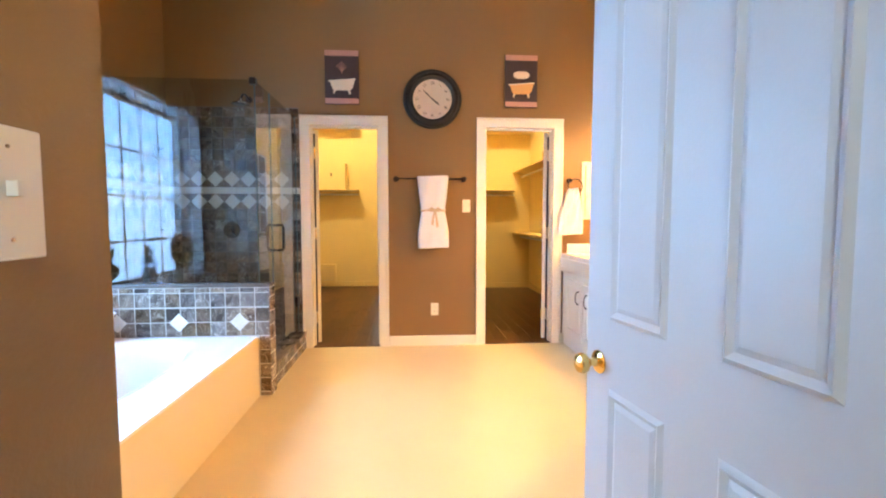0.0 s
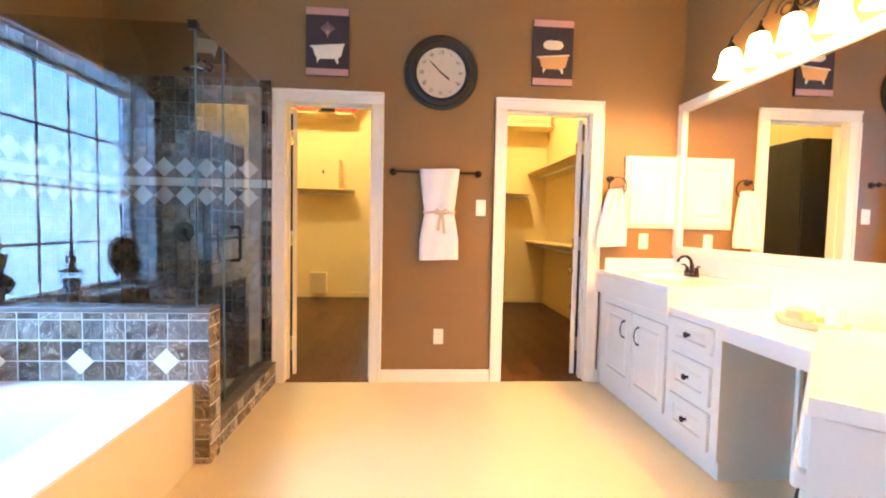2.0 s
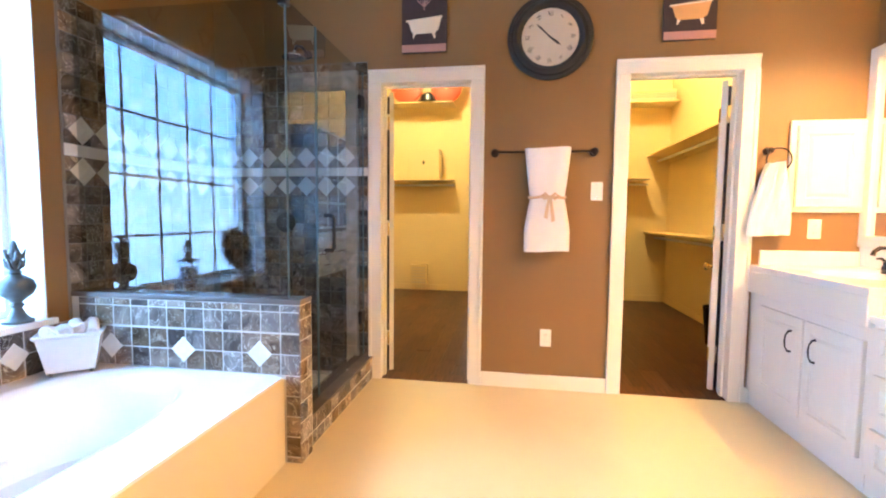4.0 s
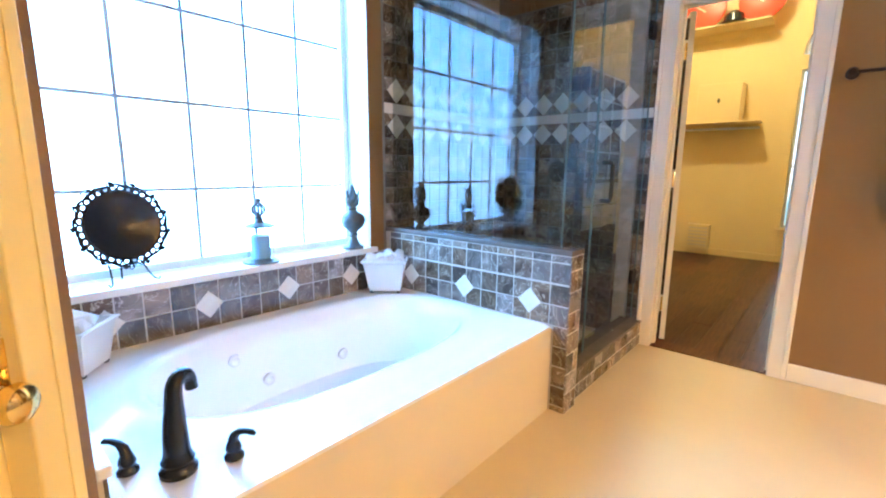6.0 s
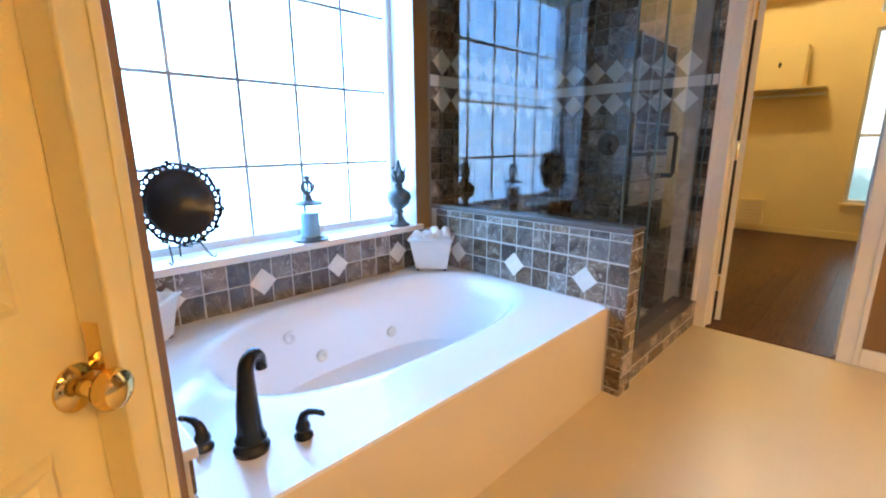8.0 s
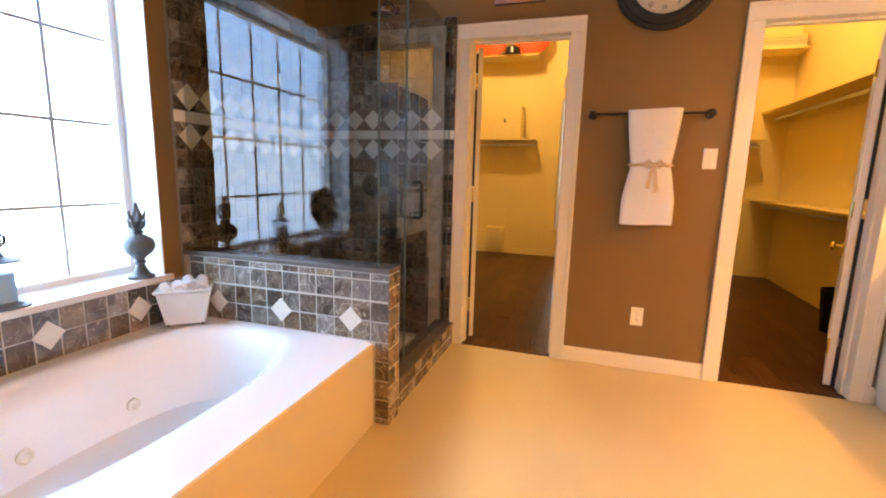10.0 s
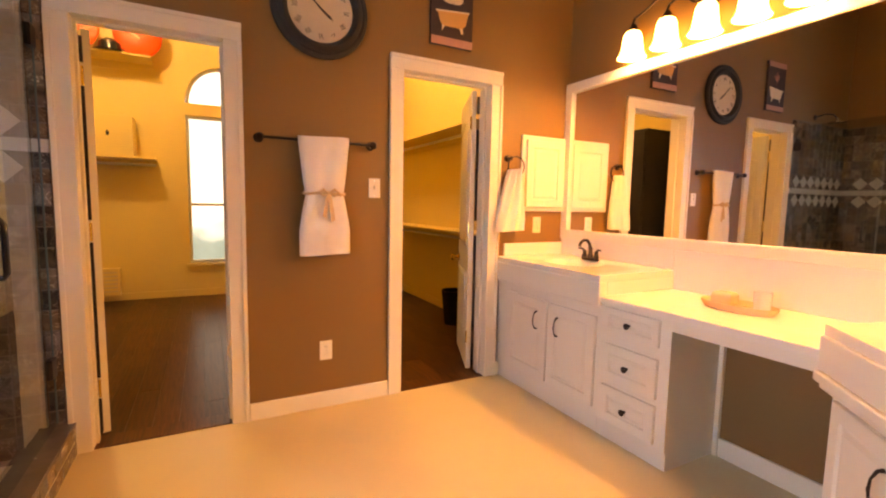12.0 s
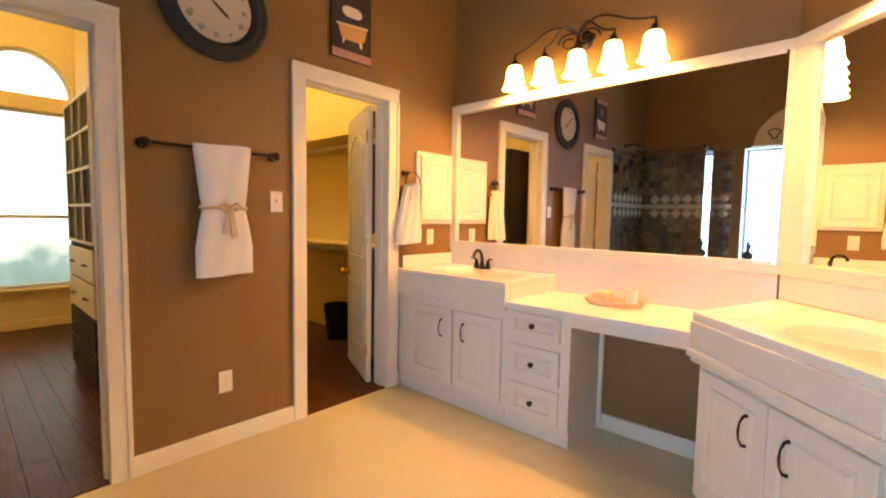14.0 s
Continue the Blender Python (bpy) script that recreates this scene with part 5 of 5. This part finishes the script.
part("lid_finial", bm, IRONG, jar, "scrolled iron finial", smooth=True)

fin = thing("finial_ornament", pose(XL - 0.035, -1.345, SZ) @ Matrix.Diagonal((1.25, 1.25, 1.0, 1.0)), "tall verdigris iron finial ornament on the window sill", "ornament")
bm = bmesh.new()
lathe(bm, [(0, 0), (0.045, 0), (0.045, 0.012), (0.032, 0.02), (0.022, 0.04), (0.014, 0.065), (0.022, 0.078), (0.014, 0.09), (0.022, 0.10), (0.046, 0.125), (0.056, 0.155), (0.050, 0.185), (0.030, 0.205), (0.016, 0.215), (0.022, 0.225), (0.012, 0.235)], 24)
part("urn", bm, IRONG, fin, smooth=True)
bm = bmesh.new()
for k in range(5):
    a = 2 * math.pi / 5 * k
    for h in (0.0, 0.04):
        tube(bm, [(0, 0, 0.23 + h), (0.022 * math.cos(a + h * 20), 0.022 * math.sin(a + h * 20), 0.25 + h), (0.030 * math.cos(a + h * 20), 0.030 * math.sin(a + h * 20), 0.285 + h)], [0.009, 0.007, 0.003], 6)
lathe(bm, [(0, 0.23), (0.018, 0.24), (0.016, 0.28), (0.02, 0.30), (0.012, 0.33), (0.006, 0.36), (0, 0.365)], 12)
part("leaf_top", bm, IRONG, fin, "leafy pointed top", smooth=True)

# ---- tray on the desk ----
tray = thing("tray", pose(1.60, -1.44, DT + 0.001, 0, 0, 90), "pale amber oval tray on the makeup counter", "tray")
bm = bmesh.new()
lathe(bm, [(0, 0), (0.15, 0), (0.165, 0.02), (0.17, 0.032), (0.163, 0.032), (0.15, 0.008), (0, 0.006)], 36, sy=0.55)
part("dish", bm, PINK, tray, smooth=True)
cup = thing("cup", pose(1.625, -1.53, DT + 0.009), "small pale cup standing in the tray", "cup")
bm = bmesh.new()
lathe(bm, [(0, 0), (0.032, 0), (0.036, 0.09), (0.033, 0.09), (0.029, 0.006), (0, 0.006)], 24)
part("cup_body", bm, COUNTER, cup, smooth=True)
soap = thing("soap_dish", pose(1.615, -1.37, DT + 0.009), "folded peach cloth lying in the tray", "soap dish")
part("block", bbox(-0.04, 0.04, -0.05, 0.05, 0, 0.065, 0.018, 3), PINK, soap)

# ---- closet things ----


def shelf(x0, x1, y0, y1, z, label, rod=True):
    t = thing("closet_shelf", pose(0, 0, 0), label, "shelf", "closet shelves")
    part("shelf_board", bbox(x0, x1, y0, y1, z, z + 0.02, 0.002), CREAM, t)
    along = (x1 - x0) > (y1 - y0)
    if rod:
        bm = bmesh.new()
        if along:
            tube(bm, [(x0, (y0 + y1) / 2, z - 0.06), (x1, (y0 + y1) / 2, z - 0.06)], 0.016, 10)
        else:
            tube(bm, [((x0 + x1) / 2, y0, z - 0.06), ((x0 + x1) / 2, y1, z - 0.06)], 0.016, 10)
        part("rod", bm, VINYL, t, "white closet rod", smooth=True)
    if along:
        part("cleat", bbox(x0, x1, y1 - 0.018, y1 - 0.001, z - 0.09, z - 0.001), CREAM, t)
    else:
        part("cleat", bbox(x1 - 0.018, x1 - 0.001, y0, y1, z - 0.09, z - 0.001), CREAM, t)
    return t


# left closet
shelf(-2.3, -1.09, CY - 0.36, CY - 0.001, 1.68, "cream closet shelf with a rod along the far wall")
shelf(-2.3, -1.09, CY - 0.36, CY - 0.001, 2.80, "high cream closet shelf along the far wall", False)
for cx in (-1.21, -1.80):
    ck = thing("toy_clock", pose(cx, CY - 0.22, 2.821 + 0.235), "large round red clock standing on the high closet shelf", "clock", "red clocks")
    bm = bmesh.new()
    lathe(bm, [(0, 0), (0.235, 0), (0.235, 0.03), (0.215, 0.04), (0, 0.03)], 32, Matrix.Rotation(radians(90), 4, "X"))
    part("face", bm, RED, ck, smooth=True)
    bm = bmesh.new()
    prism(bm, [(-0.11, 0.04), (-0.10, 0.05), (0.02, -0.03), (0.01, -0.045)], -0.048, -0.041)
    part("pointer", bm, CARD, ck, "cream pointer")
hat = thing("hat", pose(-1.47, CY - 0.27, 2.821), "black hat on the high closet shelf", "hat")
bm = bmesh.new()
lathe(bm, [(0, 0), (0.15, 0), (0.155, 0.01), (0.11, 0.02), (0.10, 0.10), (0.05, 0.14), (0, 0.13)], 28)
part("felt", bm, BLACK, hat, smooth=True)
bx_ = thing("cardboard_box", pose(-1.52, CY - 0.2, 1.701), "cream cardboard box with a hand hole on the closet shelf", "box")
part("carton", bbox(-0.23, 0.23, -0.15, 0.15, 0, 0.44, 0.004), CREAM, bx_)
bm = bmesh.new()
lathe(bm, [(0, 0), (0.03, 0), (0.03, 0.001), (0, 0.001)], 16, pose(0, -0.1505, 0.24, 90), 0.5, 1.0)
part("hand_hole", bm, INK, bx_)
hb = thing("wall_heater", pose(-1.64, CY - 0.001, 0.06), "small cream louvred unit low on the closet wall", "heater")
part("case", bbox(-0.13, 0.13, -0.10, 0.0, 0.02, 0.34, 0.004), CREAM, hb)
for k in range(6):
    part("louvre", bbox(-0.11, 0.11, -0.106, -0.1005, 0.06 + 0.045 * k, 0.08 + 0.045 * k), CARD, hb)
# the black wardrobe chest against the partition
ch = thing("dresser", pose(-0.30, 1.68, -0.011), "tall black dresser with white lattice doors against the closet wall", "dresser")
part("carcass", bbox(0.0, 0.33, -0.46, 0.46, 0.0, 1.0, 0.004), BLACKWOOD, ch)
for k in range(4):
    part("drawer", bbox(-0.016, -0.0005, -0.44, 0.44, 0.06 + 0.235 * k, 0.28 + 0.235 * k, 0.004), VINYL if k > 1 else BLACKWOOD, ch, "white drawer front" if k > 1 else "black drawer front")
    for y in (-0.22, 0.22):
        bm = bmesh.new()
        tube(bm, [(-0.016, y - 0.05, 0.17 + 0.235 * k), (-0.036, y - 0.035, 0.17 + 0.235 * k), (-0.036, y + 0.035, 0.17 + 0.235 * k), (-0.016, y + 0.05, 0.17 + 0.235 * k)], 0.005, 6)
        part("drawer_pull", bm, BLACKWOOD, ch, "dark bar pull", smooth=True)
part("hutch", bbox(0.0, 0.33, -0.46, 0.46, 1.004, 2.05, 0.004), BLACKWOOD, ch)
for y in (-0.44, -0.15, 0.14, 0.43):
    part("lattice_bar", bbox(-0.012, 0.0, y - 0.010, y + 0.010, 1.02, 2.04, 0.002), VINYL, ch, "white lattice bar")
for z in (1.02, 1.28, 1.53, 1.78, 2.02):
    part("lattice_bar", bbox(-0.014, -0.002, -0.44, 0.44, z, z + 0.02, 0.002), VINYL, ch, "white lattice bar")
# right closet
wd = thing("wardrobe", pose(0.142, 1.0, -0.011), "tall black wardrobe against the closet wall", "wardrobe")
part("carcass", bbox(0, 0.36, -0.62, 0.62, 0, 2.0, 0.004), BLACKWOOD, wd)
for k in range(3):
    part("door", bbox(0.361, 0.378, -0.61 + 0.41 * k, -0.205 + 0.41 * k, 0.05, 1.97, 0.004), BLACKWOOD, wd)
shelf(0.16, 1.56, 3.20, 3.559, 1.66, "cream closet shelf with a rod along the back wall")
shelf(0.16, 1.87, 3.20, 3.559, 2.64, "high cream closet shelf along the back wall", False)
shelf(1.58, 1.879, 0.7, 3.55, 1.985, "long cream closet shelf with a rod along the side wall")
shelf(1.58, 1.879, 0.7, 3.55, 0.945, "long low cream closet shelf with a rod along the side wall")
for k in range(4):
    b = thing("folded_blanket", pose(1.50, 3.38, 2.661 + 0.035 * k), "folded blanket stacked on the high closet shelf", "blanket", "folded blankets")
    part("fold", bbox(-0.33, 0.33, -0.15, 0.15, 0, 0.034, 0.012, 3), (CARD, RIBBON, PINK, CREAM)[k], b)
wb = thing("waste_basket", pose(1.66, 1.36, -0.011), "black waste basket on the dark closet floor", "waste basket")
bm = bmesh.new()
lathe(bm, [(0, 0), (0.10, 0), (0.135, 0.36), (0.128, 0.36), (0.095, 0.01), (0, 0.01)], 24)
part("bin", bm, BLACK, wb, smooth=True)


def ceiling_lamp(x, y, power, color):
    t = thing("ceiling_light", pose(x, y, H - 0.001), "round frosted closet ceiling light", "ceiling light", "closet ceiling lights")
    bm = bmesh.new()
    lathe(bm, [(0, 0), (0.15, 0), (0.15, -0.02), (0.13, -0.03), (0, -0.031)], 28)
    part("canopy", bm, CHROME, t, smooth=True)
    lamp("closet_lamp", "POINT", Matrix.Translation((x, y, H - 0.18)), power, color, 0.1)


ceiling_lamp(-1.5, 2.2, CLOSET_POWER, (1.0, 0.80, 0.40))
ceiling_lamp(0.95, 1.9, CLOSET_POWER * 0.8, (1.0, 0.80, 0.40))

# ---- pieces of floors and walls ----
PLK = {}
rnd = random.Random(5)
woods = []
for x in [k * 0.125 for k in range(-20, 16)]:
    y = 0.14 - rnd.uniform(0, 0.8)
    while y < 3.9:
        L = rnd.choice((0.9, 1.1, 1.3))
        ya, yb = max(y, 0.135), min(y + L, 3.9 if x < 0.02 else 3.555)
        if yb - ya > 0.05 and not (-0.02 < x + 0.06 < 0.2):
            woods.append((x, ya, yb))
        y += L
closet_floor = tagged(new("floor"), "dark brown wood plank closet floor", "floor", kind="structure")
for x, ya, yb in woods:
    key = round(yb - ya, 2)
    if key not in PLK:
        PLK[key] = mesh("plank", bbox(0.0005, 0.1245, 0.0005, yb - ya - 0.0005, 0, 0.012, 0.0008, 1), WOOD)
    o = new("plank", PLK[key])
    o.parent = closet_floor
    o.location = (x, ya, -0.012)

# tiles
P = 0.0955      # tile pitch
TILES = {}


def tile_mesh(w, h):
    k = (round(w, 3), round(h, 3))
    if k not in TILES:
        bm = bmesh.new()
        g, b, t = 0.0029, 0.002, 0.008
        L = [[(g, 0, g), (w - g, 0, g), (w - g, 0, h - g), (g, 0, h - g)], [(g, -t + 0.002, g), (w - g, -t + 0.002, g), (w - g, -t + 0.002, h - g), (g, -t + 0.002, h - g)], [(g + b, -t, g + b), (w - g - b, -t, g + b), (w - g - b, -t, h - g - b), (g + b, -t, h - g - b)]]
        V = [[bm.verts.new(p) for p in l] for l in L]
        for p, q in zip(V, V[1:]):
            for i in range(4):
                bm.faces.new([p[i], p[(i + 1) % 4], q[(i + 1) % 4], q[i]])
        bm.faces.new(V[-1])
        TILES[k] = mesh("tile", bm, MARBLE)
    return TILES[k]


def diamond_mesh(d):
    k = ("d", round(d, 3))
    if k not in TILES:
        bm = bmesh.new()
        r = d / 2
        a = [bm.verts.new(p) for p in ((r, -0.006, 0), (0, -0.006, r), (-r, -0.006, 0), (0, -0.006, -r))]
        b = [bm.verts.new(p) for p in ((r, -0.0095, 0), (0, -0.0095, r), (-r, -0.0095, 0), (0, -0.0095, -r))]
        r -= 0.002
        c = [bm.verts.new(p) for p in ((r, -0.0105, 0), (0, -0.0105, r), (-r, -0.0105, 0), (0, -0.0105, -r))]
        for p, q in ((a, b), (b, c)):
            for i in range(4):
                bm.faces.new([p[i], p[(i + 1) % 4], q[(i + 1) % 4], q[i]])
        bm.faces.new(c)
        TILES[k] = mesh("diamond_tile", bm, TRAV)
    return TILES[k]


def put_tile(parent, m, x, z, w, h, me=None, name="tile"):
    o = new(name, me or tile_mesh(w, h))
    o.parent = parent
    o.matrix_basis = m @ Matrix.Translation((x, 0, z))
    return o


# half wall, face towards the tub: local x to +x, starting at the free end
F = Matrix.Translation((HW_X, HW_Y0 + 0.009, 0)) @ Matrix.Rotation(0, 4, "Z")
z_rows = [(TUB_Z, P), (TUB_Z + P, P), (TUB_Z + 2 * P + 0.004, P), (TUB_Z + 3 * P + 0.004, HW_Z - 0.02 - TUB_Z - 3 * P - 0.004)]
for z, h in z_rows:
    x = -0.004
    k = 0
    while x - P > XL - HW_X - 0.02:
        w = P if x - P > XL - HW_X else x - (XL - HW_X)
        put_tile(half, F, x - w, z, w, h)
        x -= P
for x in (-1.338, -1.724, -2.110):
    put_tile(half, F, x - HW_X, 0.505, 0, 0, diamond_mesh(0.122), "diamond_tile")
for k in range(5):
    h = TUB_Z / 4.3
    z = TUB_Z - (k + 1) * h
    z0 = max(z, 0.0)
    put_tile(half, F, TUB_X - HW_X + 0.003, z0, HW_X - TUB_X - 0.007, TUB_Z - k * h - z0)
# free end of the half wall, and the shower side
E_ = Matrix.Translation((HW_X - 0.009, 0, 0)) @ Matrix.Rotation(radians(90), 4, "Z")
z = 0.0
k = 0
while z < HW_Z - 0.03:
    h = min(P, HW_Z - 0.02 - z)
    if k % 2:
        put_tile(half, E_, HW_Y0, z, HW_Y1 - HW_Y0, h)
    else:
        put_tile(half, E_, HW_Y0, z, 0.07, h)
        put_tile(half, E_, HW_Y0 + 0.07, z, HW_Y1 - HW_Y0 - 0.07, h)
    z += P
    k += 1
B = Matrix.Translation((0, HW_Y1 - 0.001, 0)) @ Matrix.Rotation(radians(180), 4, "Z")
for i in range(12):
    for j in range(8):
        z = 0.03 + j * P
        h = min(P, HW_Z - 0.02 - z)
        if h > 0.01:
            put_tile(half, B, -HW_X + 0.012 + i * P, z, P, h)
# curb
C = Matrix.Translation((-1.169, 0, 0)) @ Matrix.Rotation(radians(90), 4, "Z")
y = HW_Y1
while y < -0.01:
    w = min(P, -0.001 - y)
    put_tile(curb, C, y, 0.0, w, 0.07)
    put_tile(curb, C, y, 0.07, w, 0.075)
    y += P
# under the sill
S = Matrix.Translation((XL + 0.0, 0, 0)) @ Matrix.Rotation(radians(90), 4, "Z")
hh = (SILL_Z - 0.021 - TUB_Z) / 2
y = TUB_Y0
while y < TUB_Y1 - 0.01:
    w = min(P, TUB_Y1 - y)
    for j in (0, 1):
        put_tile(west, S, y, TUB_Z + j * hh, w, hh)
    y += P
for y in (-2.535, -2.165, -1.785, -1.40):
    put_tile(west, S, y, TUB_Z + hh, 0, 0, diamond_mesh(0.122), "diamond_tile")

# a low tiled ledge along the tap end of the tub
ledge = tagged(new("tub_ledge"), "low marble-tiled ledge with a white cap along the tap end of the tub", "ledge", kind="structure")
part("ledge_core", bbox(XL + 0.006, TX - 0.012, TY + 0.0005, TY + 0.010, TUB_Z, 0.566), GROUT, ledge)
part("ledge_cap", bbox(XL + 0.03, TX - 0.004, TY + 0.0005, TY + 0.026, 0.567, 0.590, 0.004), COUNTER, ledge, "white cap")
K = Matrix.Translation((0, TY + 0.010, 0)) @ Matrix.Rotation(radians(180), 4, "Z")
for k in range(11):
    put_tile(ledge, K, -TX + 0.014 + k * P, TUB_Z, P, 0.078)
    put_tile(ledge, K, -TX + 0.014 + k * P, TUB_Z + 0.078, P, 0.078)

# shower walls: rows of tiles, with a band of two rows of diamonds round a pale strip
TOP = 2.175
BZ = (1.276, 1.414, 1.473, 1.614)
rows = []
z = BZ[0]
while z > 0.03:
    h = min(P, z - 0.03)
    rows.append((z - h, h))
    z -= h
z = BZ[3]
while z < TOP - 0.01:
    h = min(P, TOP - z)
    rows.append((z, h))
    z += h


def tiled(parent, m, a0, a1, phase):
    n_t = 0
    for z, h in rows:
        a = a0
        while a < a1 - 0.004:
            w = min(P, a1 - a)
            put_tile(parent, m, a, z, w, h)
            a += P
            n_t += 1
    D = 0.144
    for z0, z1 in ((BZ[0], BZ[1]), (BZ[2], BZ[3])):
        a = a0
        while a < a1 - 0.004:
            w = min(D / 2, a1 - a)
            put_tile(parent, m, a, z0, w, (z1 - z0) / 2)
            put_tile(parent, m, a, (z0 + z1) / 2, w, (z1 - z0) / 2)
            a += D / 2
        a = a0 + D / 2 + phase
        while a < a1 - 0.05:
            put_tile(parent, m, a, (z0 + z1) / 2, 0, 0, diamond_mesh(0.139), "diamond_tile")
            a += D
    a = a0
    while a < a1 - 0.004:
        w = min(0.29, a1 - a)
        o = put_tile(parent, m, a, BZ[1], w, BZ[2] - BZ[1], STRIPS.setdefault(round(w, 2), mesh("strip", bbox(0.001, w - 0.001, -0.009, 0, 0.001, BZ[2] - BZ[1] - 0.001, 0.002, 1), TRAV)), "strip_tile")
        a += 0.29


STRIPS = {}
part("grout_bed", bbox(XL + 0.0045, -1.197, -0.0045, -0.0002, 0.03, TOP + 0.004), SHADED_GROUT, north, "grout bed behind the shower tiles, darkened as if in shade")
part("grout_bed", bbox(XL + 0.0002, XL + 0.0045, TUB_Y1 - 0.01, -0.0002, 0.0, TOP + 0.004), SHADED_GROUT, west, "grout bed behind the shower tiles, darkened as if in shade")
part("grout_bed", bbox(XL + 0.0002, XL + 0.0055, TUB_Y0, TUB_Y1 - 0.01, TUB_Z, SILL_Z - 0.021), GROUT, west, "pale grout bed behind the tiles")
tiled(north, Matrix.Translation((0, 0, 0)), XL, -1.195, 0.04)
tiled(west, S, TUB_Y1 + 0.0, 0.0, 0.02)
